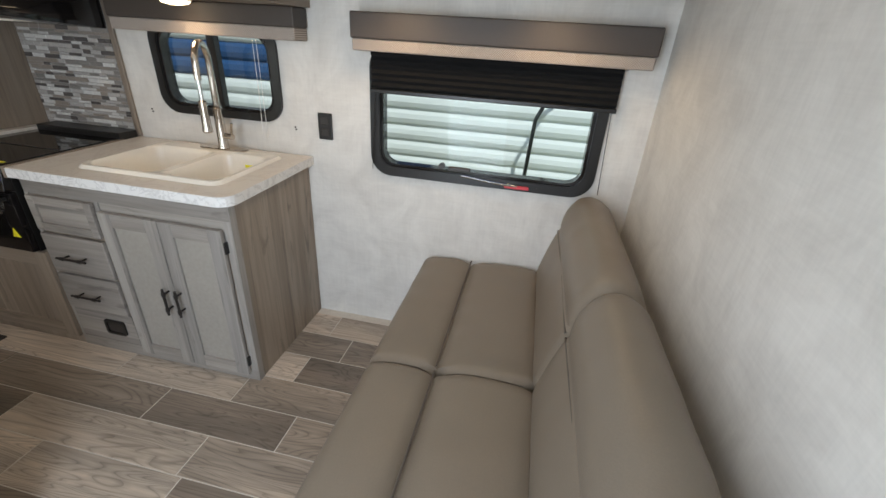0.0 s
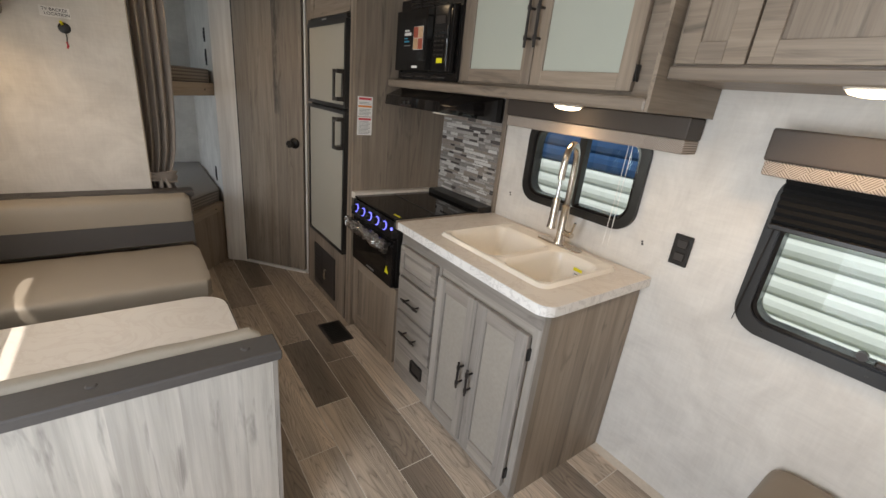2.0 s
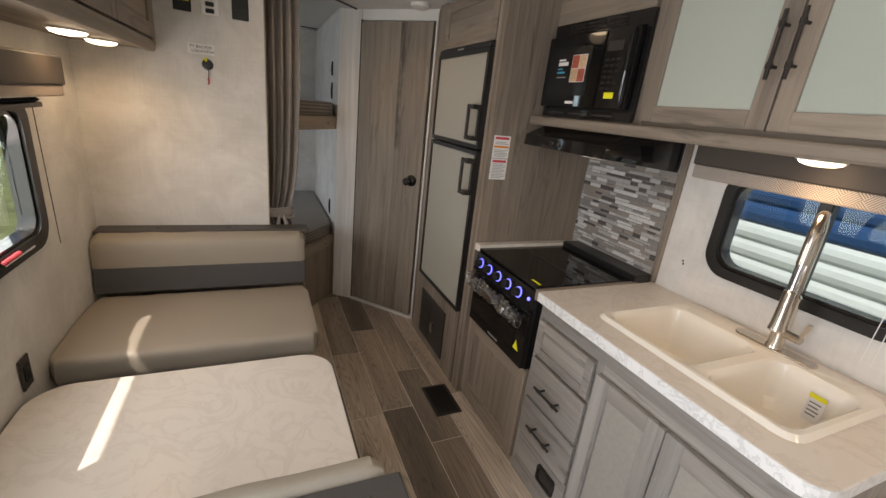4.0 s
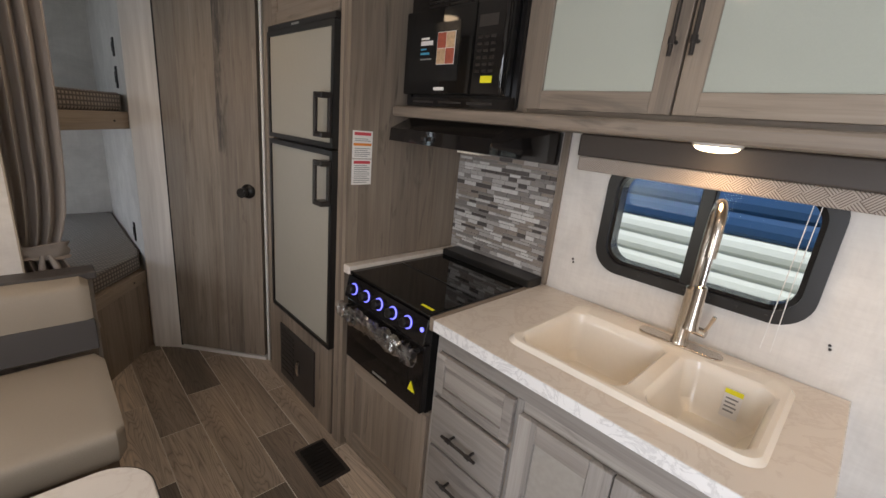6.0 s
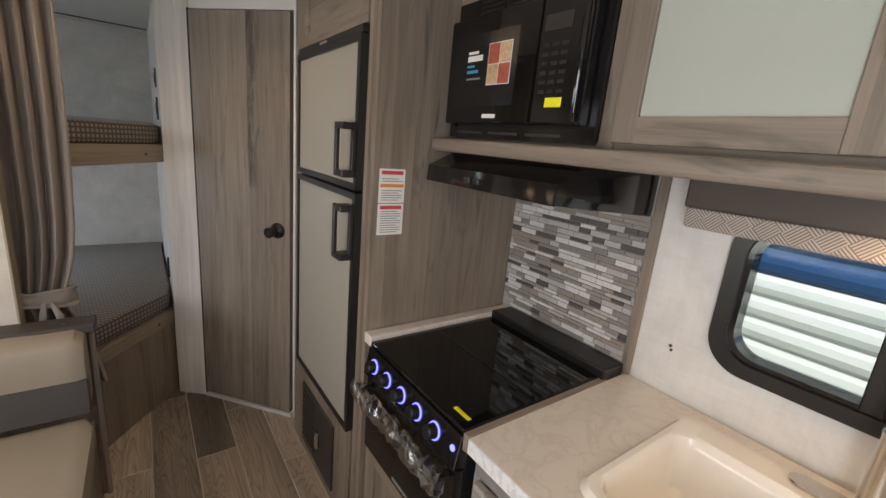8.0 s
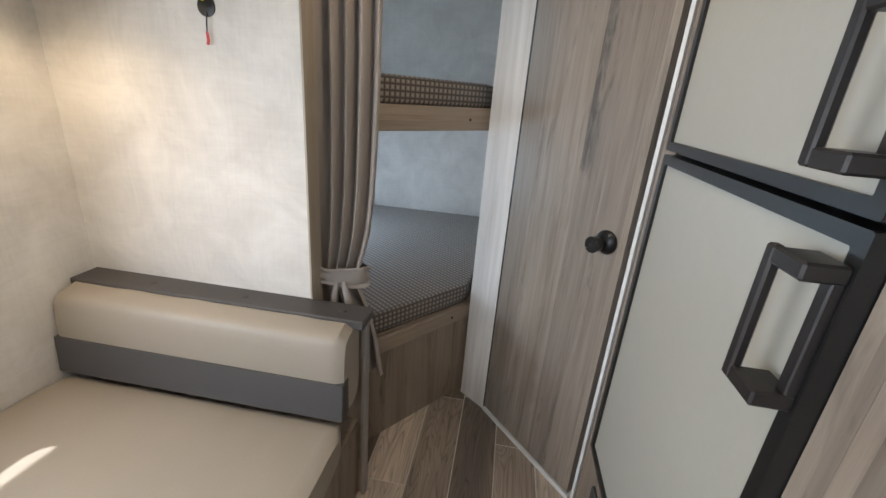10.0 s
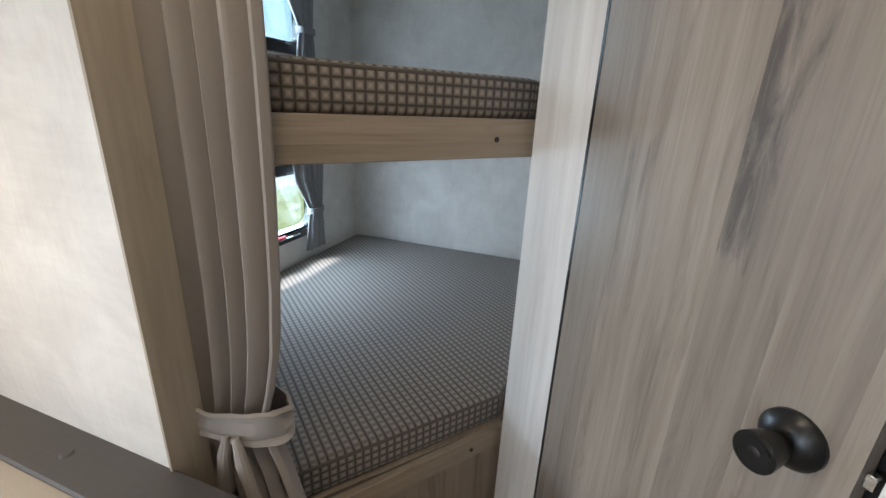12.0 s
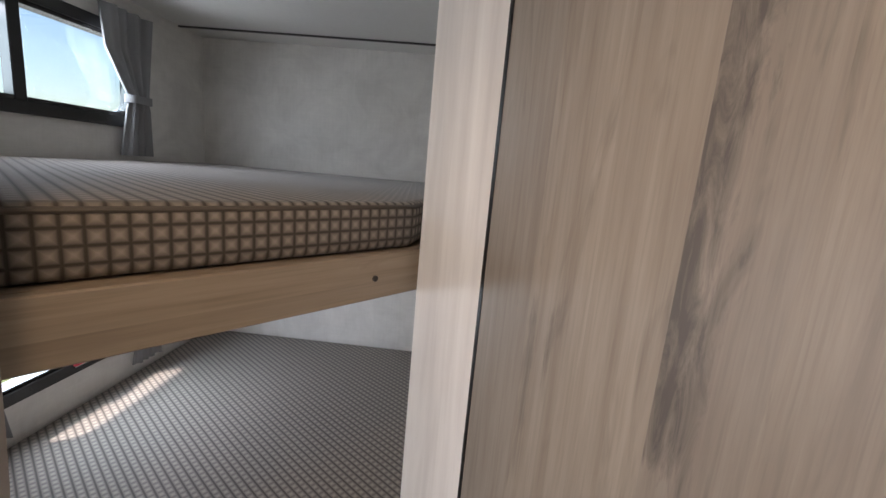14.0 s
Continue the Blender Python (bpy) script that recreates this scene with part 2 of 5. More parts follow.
WALL = wallpaper("linen_wall_board", (0.60, 0.575, 0.535), (0.76, 0.735, 0.69))
CEIL = plain("ceiling_board", (0.74, 0.73, 0.70), 0.6, grain=0.03)
WOOD = wood("taupe_wood_laminate", (0.075, 0.062, 0.052), (0.215, 0.168, 0.130), (0.30, 0.245, 0.194))
WOODX = wood("taupe_wood_laminate_across", (0.075, 0.062, 0.052), (0.215, 0.168, 0.130), (0.30, 0.245, 0.194), "x")
WOODY = wood("taupe_wood_laminate_deep", (0.075, 0.062, 0.052), (0.215, 0.168, 0.130), (0.30, 0.245, 0.194), "y")
GREY = wood("grey_wood_front", (0.11, 0.10, 0.092), (0.265, 0.24, 0.215), (0.345, 0.32, 0.295))
GREYX = wood("grey_wood_front_across", (0.12, 0.10, 0.092), (0.255, 0.225, 0.20), (0.33, 0.30, 0.27), "x")
PALE = wood("pale_weathered_panel", (0.15, 0.142, 0.135), (0.34, 0.325, 0.30), (0.47, 0.45, 0.42), streak=0.7, pores=0.2, plank=0.075, tone=0.13)
OAK = wood("oak_bunk_rail", (0.15, 0.115, 0.085), (0.29, 0.23, 0.172), (0.37, 0.30, 0.23), "x", tone=0.05)
OAKZ = wood("oak_edge_strip", (0.20, 0.16, 0.12), (0.32, 0.265, 0.20), (0.40, 0.34, 0.265), streak=0.4, pores=0.15, plank=0.5, tone=0.0)
WHITEWOOD = wood("white_post_board", (0.66, 0.61, 0.56), (0.84, 0.79, 0.74), (0.88, 0.85, 0.81), streak=0.2, pores=0.06, plank=0.5, tone=0.0)
FLOOR = floor_wood("oak_plank_print")
GROUT = plain("pale_plank_joint", (0.62, 0.57, 0.50), 0.7)
SOFA = plain("taupe_leatherette", (0.215, 0.178, 0.138), 0.42, grain=0.06, scale=220, bumpy=0.25)
SEAM = plain("dark_seam_piping", (0.10, 0.085, 0.07), 0.6)
TAN = plain("greige_leatherette", (0.335, 0.295, 0.24), 0.45, grain=0.05, scale=220, bumpy=0.25)
DARKBAND = plain("charcoal_leatherette", (0.075, 0.072, 0.072), 0.5, grain=0.06, scale=220, bumpy=0.25)
CAP = plain("charcoal_trim_cap", (0.068, 0.063, 0.061), 0.55, grain=0.1)
COUNTER = marble("white_marble_laminate", (0.76, 0.70, 0.63), (0.60, 0.52, 0.45), 6.5)
EDGE = marble("veined_counter_edge", (0.80, 0.79, 0.77), (0.42, 0.41, 0.40), 11.0)
TABLETOP = marble("cream_marble_laminate", (0.78, 0.74, 0.68), (0.66, 0.60, 0.54), 4.5)
SINK = plain("cream_sink_plastic", (0.85, 0.80, 0.71), 0.13, grain=0.02, bumpy=0.02)
NICKEL = plain("brushed_nickel", (0.62, 0.56, 0.49), 0.24, 1.0, grain=0.05, bumpy=0.05)
STEEL = plain("bright_steel", (0.8, 0.8, 0.8), 0.12, 1.0, grain=0.03, bumpy=0.02)
BLACK = plain("black_gloss_enamel", (0.010, 0.009, 0.009), 0.10, grain=0.1, bumpy=0.02)
BLACKM = plain("black_matt_plastic", (0.011, 0.0105, 0.010), 0.34, grain=0.1)
BLACKGLASS = plain("black_glass", (0.006, 0.006, 0.006), 0.04, grain=0.0, bumpy=0.0)
HANDLE = plain("dark_bronze_metal", (0.045, 0.040, 0.038), 0.35, 0.6)
FRIDGE = plain("greige_fridge_panel", (0.37, 0.355, 0.30), 0.38, grain=0.03)
VENT = plain("brown_vent_plastic", (0.035, 0.030, 0.027), 0.5)
FROST = plain("frosted_glass", (0.43, 0.46, 0.405), 0.07, grain=0.03, scale=300, bumpy=0.02)
FROST2 = plain("puck_lens", (0.85, 0.8, 0.7), 0.3)
VALANCE = plain("brown_valance_vinyl", (0.060, 0.048, 0.040), 0.55, grain=0.08, scale=200)
WEAVE = weave_trim("basket_weave_jacquard")
SHADE = plain("black_pleated_shade", (0.002, 0.002, 0.0022), 0.9)
CURTAIN = plain("grey_beige_curtain", (0.34, 0.302, 0.272), 0.85, grain=0.06, scale=500, bumpy=0.3)
GREYCURT = plain("grey_window_curtain", (0.25, 0.25, 0.255), 0.9, grain=0.08, scale=500, bumpy=0.3)
QUILT = quilt("quilted_mattress_ticking", (0.035, 0.028, 0.022), (0.36, 0.315, 0.27), (0.16, 0.138, 0.12), 0.0225)
PAPER = plain("white_paper", (0.82, 0.80, 0.77), 0.7, grain=0.02)
RED = plain("red_print", (0.62, 0.07, 0.09), 0.6)
ORANGE = plain("orange_print", (0.80, 0.27, 0.05), 0.6)
YELLOW = plain("yellow_sticker", (0.85, 0.78, 0.02), 0.5, grain=0.03)
INK = plain("grey_print", (0.25, 0.25, 0.25), 0.7)
TEALINK = plain("blue_print", (0.05, 0.32, 0.50), 0.6)
FOOD1 = plain("red_food_print", (0.42, 0.10, 0.06), 0.5, grain=0.4, scale=90)
FOOD2 = plain("tan_food_print", (0.62, 0.42, 0.25), 0.5, grain=0.4, scale=90)
SIDING = plain("white_metal_siding", (0.80, 0.82, 0.80), 0.35, grain=0.02)
BLUE = plain("blue_metal_siding", (0.025, 0.085, 0.22), 0.35, grain=0.05)
GRASS = plain("grass_ground", (0.26, 0.27, 0.105), 0.95, grain=0.45, scale=7.0)
GRAVEL = plain("pale_gravel", (0.36, 0.35, 0.32), 0.95, grain=0.25, scale=12.0)
PLASTIC = glass("clear_plastic_film", (1, 1, 1), 0.22, 0.88, 0.55)
GLASS = glass("window_glass", (0.90, 0.97, 0.97), 0.0, 0.95)
PUCK = glow("warm_led_lens", (1.0, 0.78, 0.50), 9.0)
BLUELED = glow("blue_led_ring", (0.16, 0.17, 1.0), 2.4)
WHITEPL = plain("white_plastic", (0.78, 0.77, 0.74), 0.4, grain=0.02)
WATERPR = plain("silver_badge", (0.55, 0.55, 0.55), 0.3, 0.8)

# ---- mesh helpers ----


def box(bm, x0, x1, y0, y1, z0, z1, bevel=0.0, seg=1):
    r = bmesh.ops.create_cube(bm, size=1.0)
    vs = r["verts"]
    for v in vs:
        v.co = Vector(((x0 + x1) / 2 + v.co.x * (x1 - x0), (y0 + y1) / 2 + v.co.y * (y1 - y0), (z0 + z1) / 2 + v.co.z * (z1 - z0)))
    if bevel:
        es = list({e for v in vs for e in v.link_edges})
        bmesh.ops.bevel(bm, geom=es, offset=bevel, segments=seg, profile=0.5, affect="EDGES")
    return bm


def B(*a, **k):
    return box(bmesh.new(), *a, **k)


def prism(bm, pts, axis, a, b, bevel=0.0, seg=1):
    """Extrudes a closed outline of 2D points along an axis, from a to b."""
    def at(p, h):
        return {"x": (h, p[0], p[1]), "y": (p[0], h, p[1]), "z": (p[0], p[1], h)}[axis]
    lo, hi = [bm.verts.new(at(p, a)) for p in pts], [bm.verts.new(at(p, b)) for p in pts]
    fs = [bm.faces.new(lo), bm.faces.new(hi)]
    n = len(pts)
    for i in range(n):
        fs.append(bm.faces.new((lo[i], lo[(i + 1) % n], hi[(i + 1) % n], hi[i])))
    bmesh.ops.recalc_face_normals(bm, faces=fs)
    if bevel:
        es = [e for f in fs[:2] for e in f.edges]
        bmesh.ops.bevel(bm, geom=es, offset=bevel, segments=seg, profile=0.5, affect="EDGES")
    return bm


def rounded(x0, x1, z0, z1, r, n=6):
    pts = []
    for cx, cz, a in ((x1 - r, z1 - r, 0), (x0 + r, z1 - r, 90), (x0 + r, z0 + r, 180), (x1 - r, z0 + r, 270)):
        for i in range(n + 1):
            t = radians(a + 90 * i / n)
            pts.append((cx + r * math.cos(t), cz + r * math.sin(t)))
    return pts


def ring(bm, outer, inner, axis, a, b):
    """A frame between two outlines of equal count, from a to b along the axis."""
    def at(p, h):
        return {"x": (h, p[0], p[1]), "y": (p[0], h, p[1]), "z": (p[0], p[1], h)}[axis]
    L = [[bm.verts.new(at(p, h)) for p in loop] for loop, h in ((outer, a), (inner, a), (inner, b), (outer, b))]
    n, fs = len(outer), []
    for k in range(4):
        p, q = L[k], L[(k + 1) % 4]
        for i in range(n):
            j = (i + 1) % n
            fs.append(bm.faces.new((p[i], p[j], q[j], q[i])))
    bmesh.ops.recalc_face_normals(bm, faces=fs)
    return bm


def tube(bm, pts, r, seg=10):
    pts = [Vector(p) for p in pts]
    rs = r if isinstance(r, (list, tuple)) else [r] * len(pts)
    loops, side = [], None
    for i, p in enumerate(pts):
        d = (pts[min(i + 1, len(pts) - 1)] - pts[max(i - 1, 0)]).normalized()
        if side is None:
            side = d.orthogonal().normalized()
        side = (side - d * side.dot(d)).normalized()
        up = d.cross(side)
        loops.append([bm.verts.new(p + (side * math.cos(a) + up * math.sin(a)) * rs[i]) for a in (2 * math.pi * k / seg for k in range(seg))])
    fs = [bm.faces.new(loops[0]), bm.faces.new(loops[-1])]
    for p, q in zip(loops, loops[1:]):
        for k in range(seg):
            fs.append(bm.faces.new((p[k], p[(k + 1) % seg], q[(k + 1) % seg], q[k])))
    bmesh.ops.recalc_face_normals(bm, faces=fs)
    return bm


def cyl(bm, p, q, r, seg=20, r2=None):
    return tube(bm, [p, q], [r, r if r2 is None else r2], seg)


def base_of(ob):
    p, q = Vector((0, 0, 0)), ob
    while q:
        p, q = p + q.location, q.parent
    return p


def part(name, bm, material, parent, label="", smooth=False, kind=""):
    """Links a bmesh, built at its true place, as one mesh under a thing or a part."""
    me = bpy.data.meshes.new(name)
    off = base_of(parent) if parent else Vector((0, 0, 0))
    bmesh.ops.translate(bm, verts=bm.verts, vec=-off)
    bm.to_mesh(me)
    bm.free()
    me.materials.append(material)
    if smooth:
        for p in me.polygons:
            p.use_smooth = True
        me.set_sharp_from_angle(angle=radians(35))
    ob = new(name, me)
    ob.parent = parent
    return tagged(ob, label=label, kind=kind)


def thing(name, at, label, category, group="", kind=""):
    ob = new(name)
    ob.location = at
    ob.empty_display_size = 0.05
    return tagged(ob, label, category, group, kind)


def solid(name, bm, material, label, category, group="", kind="", smooth=False):
    ob = part(name, bm, material, None, "", smooth)
    return tagged(ob, label, category, group, kind)


def struct(name, bm, material, label="", category=""):
    return tagged(part(name, bm, material, None), label, category, kind="structure")


def wall_y(bm, xs, zs, holes, y0, y1):
    """A wall along x between y0 and y1 with rectangular holes (x0, x1, z0, z1)."""
    xs = sorted({*xs, *[h[i] for h in holes for i in (0, 1)]})
    zs = sorted({*zs, *[h[i] for h in holes for i in (2, 3)]})
    for a, b in zip(xs, xs[1:]):
        for c, d in zip(zs, zs[1:]):
            if not any(h[0] <= a and b <= h[1] and h[2] <= c and d <= h[3] for h in holes):
                box(bm, a, b, y0, y1, c, d)
    bmesh.ops.remove_doubles(bm, verts=bm.verts, dist=1e-5)
    inner = [f for f in bm.faces if all(len(e.link_faces) > 2 for e in f.edges) and any(
        g is not f and (g.calc_center_median() - f.calc_center_median()).length < 1e-4 for e in f.edges for g in e.link_faces)]
    bmesh.ops.delete(bm, geom=inner, context="FACES_ONLY")
    return bm


# ---- the shell ----
YW, YL, XR, XB, ZC = 2.05, -0.40, 0.57, -5.27, 2.15
PL, DL, DR = (-3.934, 0.926), (-3.829, 1.055), (-3.406, 1.415)      # post corner, door's hinge edge, door's latch edge
WIN1, WINB, WINL = (-1.71, -1.055, 1.056, 1.475), (-0.615, 0.40, 0.865, 1.43), (-2.72, -1.66, 0.905, 1.46)
WINU, WINW = (-4.85, -4.10, 1.66, 2.04), (-4.85, -4.10, 0.74, 1.14)


def hole(w, d=0.035):
    return (w[0] + d, w[1] - d, w[2] + d, w[3] - d)


struct("wall_window_side", wall_y(bmesh.new(), [XB - 0.05, XR + 0.05], [0, ZC], [hole(WIN1), hole(WINB)], YW, YW + 0.05), WALL, "off-white linen-textured wall board", "wall")
struct("wall_entry_side", wall_y(bmesh.new(), [XB - 0.05, XR + 0.05], [0, ZC], [hole(WINL), hole(WINU), hole(WINW), (-0.78, -0.12, 0.02, 2.0)], YL - 0.05, YL), WALL, "off-white linen-textured wall board", "wall")
struct("wall_front", B(XR, XR + 0.05, YL, YW, 0, ZC), WALL, "off-white linen-textured wall board behind the sofa", "wall")
struct("wall_rear", B(XB - 0.05, XB, YL, YW, 0, ZC), WALL, "off-white linen-textured wall board behind the bunks", "wall")
struct("floor_base", B(XB - 0.05, XR + 0.05, YL - 0.05, YW + 0.05, -0.12, -0.0004), GROUT, "pale joints between floor planks", "floor")
struct("ceiling", B(XB - 0.05, XR + 0.05, YL - 0.05, YW + 0.05, ZC, ZC + 0.06), CEIL, "smooth off-white ceiling boards", "ceiling")
struct("wall_television", B(-3.352, -3.282, YL, 0.43, 0, ZC), WALL, "off-white partition wall at the end of the dinette", "wall")
struct("trim_partition_edge", B(-3.356, -3.278, 0.43, 0.436, 0, ZC), OAKZ, "oak edge strip on the end of the partition wall", "trim")
struct("wall_bathroom", B(XB, -3.934, 0.926, 0.966, 0, ZC), WALL, "off-white wall beside the bunks", "wall")
bm = bmesh.new()
prism(bm, [PL, DL, (DL[0] - 0.06, DL[1] + 0.06), (PL[0] - 0.03, PL[1] + 0.055)], "z", 0, ZC, 0.003)
struct("trim_door_post", bm, WHITEWOOD, "whitewashed post between the bunks and bathroom door", "trim")
# trims at bathroom door: lit gaps in white, shaded gaps in black, latch-side strip
dv = Vector((DR[0] - DL[0], DR[1] - DL[1], 0)).normalized()
nv = Vector((dv.y, -dv.x, 0))        # towards the corridor


def on_door(u, n, z):
    p = Vector((DL[0], DL[1], 0)) + dv * u + nv * n
    return (p.x, p.y, z)


DW = (Vector(DR) - Vector(DL)).length


def door_box(bm, u0, u1, n0, n1, z0, z1, bevel=0.0):
    prism(bm, [on_door(u, n, 0)[:2] for u, n in ((u0, n0), (u1, n0), (u1, n1), (u0, n1))], "z", z0, z1, bevel)
    return bm


# bathroom light below and above the leaf is drawn as white strips, no lamp
struct("trim_threshold", door_box(bmesh.new(), -0.005, DW + 0.01, -0.06, 0.004, 0, 0.022), WHITEPL, "white strip drawn as bathroom light showing under the door", "trim")
struct("trim_door_head", door_box(bmesh.new(), -0.01, DW + 0.03, -0.06, -0.012, 2.086, ZC), WHITEPL, "white board drawn as the bright opening above the bathroom door", "trim")
# shade in the door gaps is put in as solid black strips
struct("trim_hinge_gap", door_box(bmesh.new(), -0.005, 0.0035, -0.03, 0.0008, 0.02, 2.085), BLACKM, "black strip drawn as the shade in the door's hinge gap", "trim")
struct("trim_latch_gap", door_box(bmesh.new(), DW + 0.0005, DW + 0.0205, -0.055, -0.034, 0, ZC), BLACKM, "black strip drawn as the shade in the door's latch gap", "trim")
struct("trim_latch_side", door_box(bmesh.new(), DW + 0.021, DW + 0.033, -0.05, 0.002, 0, ZC), WHITEPL, "white metal strip beside the bathroom door", "trim")
struct("trim_latch_filler", door_box(bmesh.new(), DW + 0.0335, DW + 0.13, -0.05, -0.008, 0, ZC), WOOD, "taupe filler board beside the refrigerator", "trim")
DOORWOOD = wood("door_laminate", (0.085, 0.073, 0.062), (0.235, 0.19, 0.152), (0.33, 0.28, 0.23), streak=0.5, plank=0.105, heading=math.atan2(dv.y, dv.x), first=0.322 - 0.42, tone=0.15)


def add_streak(m, at_u, z_low, heading):
    """A long dark heartwood streak of the print, running up the leaf from a knot."""
    ns, ls, b = m.node_tree.nodes, m.node_tree.links, m.node_tree.nodes["Principled BSDF"]
    old = b.inputs["Base Color"].links[0].from_socket
    tc, mp, sp = (ns.new(k) for k in ("ShaderNodeTexCoord", "ShaderNodeMapping", "ShaderNodeSeparateXYZ"))
    mp.inputs["Rotation"].default_value = (0, 0, -heading)
    ls.new(tc.outputs["Object"], mp.inputs["Vector"]), ls.new(mp.outputs["Vector"], sp.inputs[0])
    st = ns.new("ShaderNodeMapping")
    st.inputs["Scale"].default_value = (42, 42, 7.0)
    ls.new(tc.outputs["Object"], st.inputs["Vector"])
    n = noise_tex(ns, ls, st.outputs["Vector"], 1.0, 6.0, 0.7, 0.9)

    def calc(op, p, q):
        k = ns.new("ShaderNodeMath")
        k.operation = op
        for i, v in enumerate((p, q)):
            if isinstance(v, (int, float)):
                k.inputs[i].default_value = v
            else:
                ls.new(v, k.inputs[i])
        return k.outputs[0]
    right = calc("DIVIDE", calc("SUBTRACT", at_u + 0.058, sp.outputs[0]), 0.058)
    edge = calc("MULTIPLY", calc("SUBTRACT", sp.outputs[0], at_u), 600.0)
    core = calc("MINIMUM", right, edge)
    lowz = calc("MULTIPLY", calc("SUBTRACT", sp.outputs[2], z_low), 14.0)
    both = calc("MINIMUM", core, lowz)
    f = calc("ADD", calc("MULTIPLY", calc("MINIMUM", both, 0.55), 1.1), calc("MULTIPLY", calc("SUBTRACT", n, 0.5), 2.6))
    mask = ramp(ns, ls, f, [(0.12, (0, 0, 0)), (0.80, (0.9, 0.9, 0.9))])
    ls.new(mix(ns, ls, old, (0.085, 0.074, 0.066), mask), b.inputs["Base Color"])


add_streak(DOORWOOD, 0.322, 1.215, math.atan2(dv.y, dv.x))
door = thing("door_bathroom", on_door(0, 0, 0.025), "closed taupe wood-grain bathroom door, black knob", "door", kind="structure")
part("door_leaf", door_box(bmesh.new(), 0.004, DW, -0.032, 0, 0.028, 2.08, 0.002), DOORWOOD, door)
KU, KZ = 0.487, 1.068
bm = tube(bmesh.new(), [on_door(KU, d, KZ) for d in (0.0, 0.006, 0.014, 0.020, 0.024)], [0.040, 0.040, 0.034, 0.024, 0.014], 28)
rose = part("door_handle", bm, BLACKM, door, "black round door knob", True)
bm = tube(bmesh.new(), [on_door(KU, d, KZ) for d in (0.018, 0.034, 0.040, 0.068, 0.074, 0.076, 0.070, 0.069)], [0.013, 0.014, 0.021, 0.026, 0.0265, 0.020, 0.017, 0.008], 28)
part("knob", bm, BLACKM, rose, "", True)
part("keyhole", tube(bmesh.new(), [on_door(KU, d, KZ) for d in (0.069, 0.075, 0.076)], [0.009, 0.009, 0.006], 16), HANDLE, rose, "", True)
part("latch_bolt", door_box(bmesh.new(), DW + 0.001, DW + 0.012, -0.024, -0.010, KZ - 0.010, KZ + 0.010, 0.002), STEEL, door, "silver latch bolt")
for z in (0.25, 1.08, 1.87):
    part("hinge", door_box(bmesh.new(), -0.003, 0.003, -0.002, 0.0025, z - 0.03, z + 0.03), BLACKM, door)

# ---- kitchen ----


def shaker(parent, name, x0, x1, z0, z1, y, material, panel, rail=0.055, glassy=False):
    """A framed cabinet front facing -y: stiles and rails with a recessed panel."""
    d = part(name, B(x0 + rail - 0.004, x1 - rail + 0.004, y - 0.010, y - 0.003, z0 + rail - 0.004, z1 - rail + 0.004), panel, parent, "framed door with white frosted glass" if glassy else "")
    for a, b in ((x0, x0 + rail), (x1 - rail, x1)):
        part("stile", B(a, b, y - 0.019, y, z0, z1, 0.002), material, d)
    for a, b in ((z0, z0 + rail), (z1 - rail, z1)):
        part("rail", B(x0 + rail, x1 - rail, y - 0.0185, y, a, b, 0.001), {WOOD: WOODX, GREY: GREYX}.get(material, material), d)
    return d


def bar_handle(parent, p, q, r=0.0055, out=(0, -0.03, 0)):
    """A bar pull with two posts."""
    p, q, o = Vector(p), Vector(q), Vector(out)
    bm = cyl(bmesh.new(), p + o, q + o, r, 10)
    for f in (0.2, 0.8):
        c = p.lerp(q, f)
        cyl(bm, c, c + o, r * 0.85, 8)
        cyl(bm, c + o - (q - p).normalized() * 0.008, c + o + (q - p).normalized() * 0.008, r * 1.5, 10)
    return part("handle", bm, HANDLE, parent, "dark bronze bar handle", True)


FY = 1.445
base = thing("sink_cabinet", (-1.43, FY, 0), "grey wood sink cabinet with two doors and drawers", "cabinet")
part("body", B(-1.915, -0.955, FY, 2.045, 0.0, 0.70), WOOD, base)
part("side_panel", B(-0.975, -0.953, FY, 2.045, 0.0, 0.868, 0.001), WOOD, base)
part("side_panel", B(-1.915, -1.897, FY, 2.045, 0.70, 0.868), WOOD, base)
part("front_board", B(-1.897, -0.975, FY, FY + 0.02, 0.70, 0.868), GREYX, base)
part("face_rail", B(-1.915, -0.955, FY - 0.004, FY, 0, 0.06), GREYX, base)
part("face_rail", B(-1.915, -0.955, FY - 0.004, FY, 0.80, 0.868), GREYX, base)
for x0, x1 in ((-1.915, -1.895), (-1.572, -1.552), (-0.985, -0.955)):
    part("stile", B(x0, x1, FY - 0.005, FY, 0.06, 0.80), GREY, base)
part("corner_edge", B(-0.957, -0.951, FY - 0.004, FY + 0.03, 0, 0.868), GREY, base)
for i, (x0, x1) in enumerate(((-1.552, -1.275), (-1.271, -0.99))):
    d = shaker(base, "door", x0, x1, 0.045, 0.765, FY - 0.005, GREY, plain("door_panel_laminate", (0.32, 0.295, 0.26), 0.45), 0.06)
    hx = x1 - 0.028 if i == 0 else x0 + 0.028
    bar_handle(d, (hx, FY - 0.024, 0.335), (hx, FY - 0.024, 0.465))
    if i:
        for z in (0.12, 0.69):
            part("hinge", B(x1 + 0.001, x1 + 0.010, FY - 0.022, FY - 0.003, z - 0.025, z + 0.025, 0.002), BLACKM, d)
shaker(base, "false_drawer", -1.893, -1.574, 0.64, 0.795, FY - 0.005, GREYX, GREYX, 0.035)
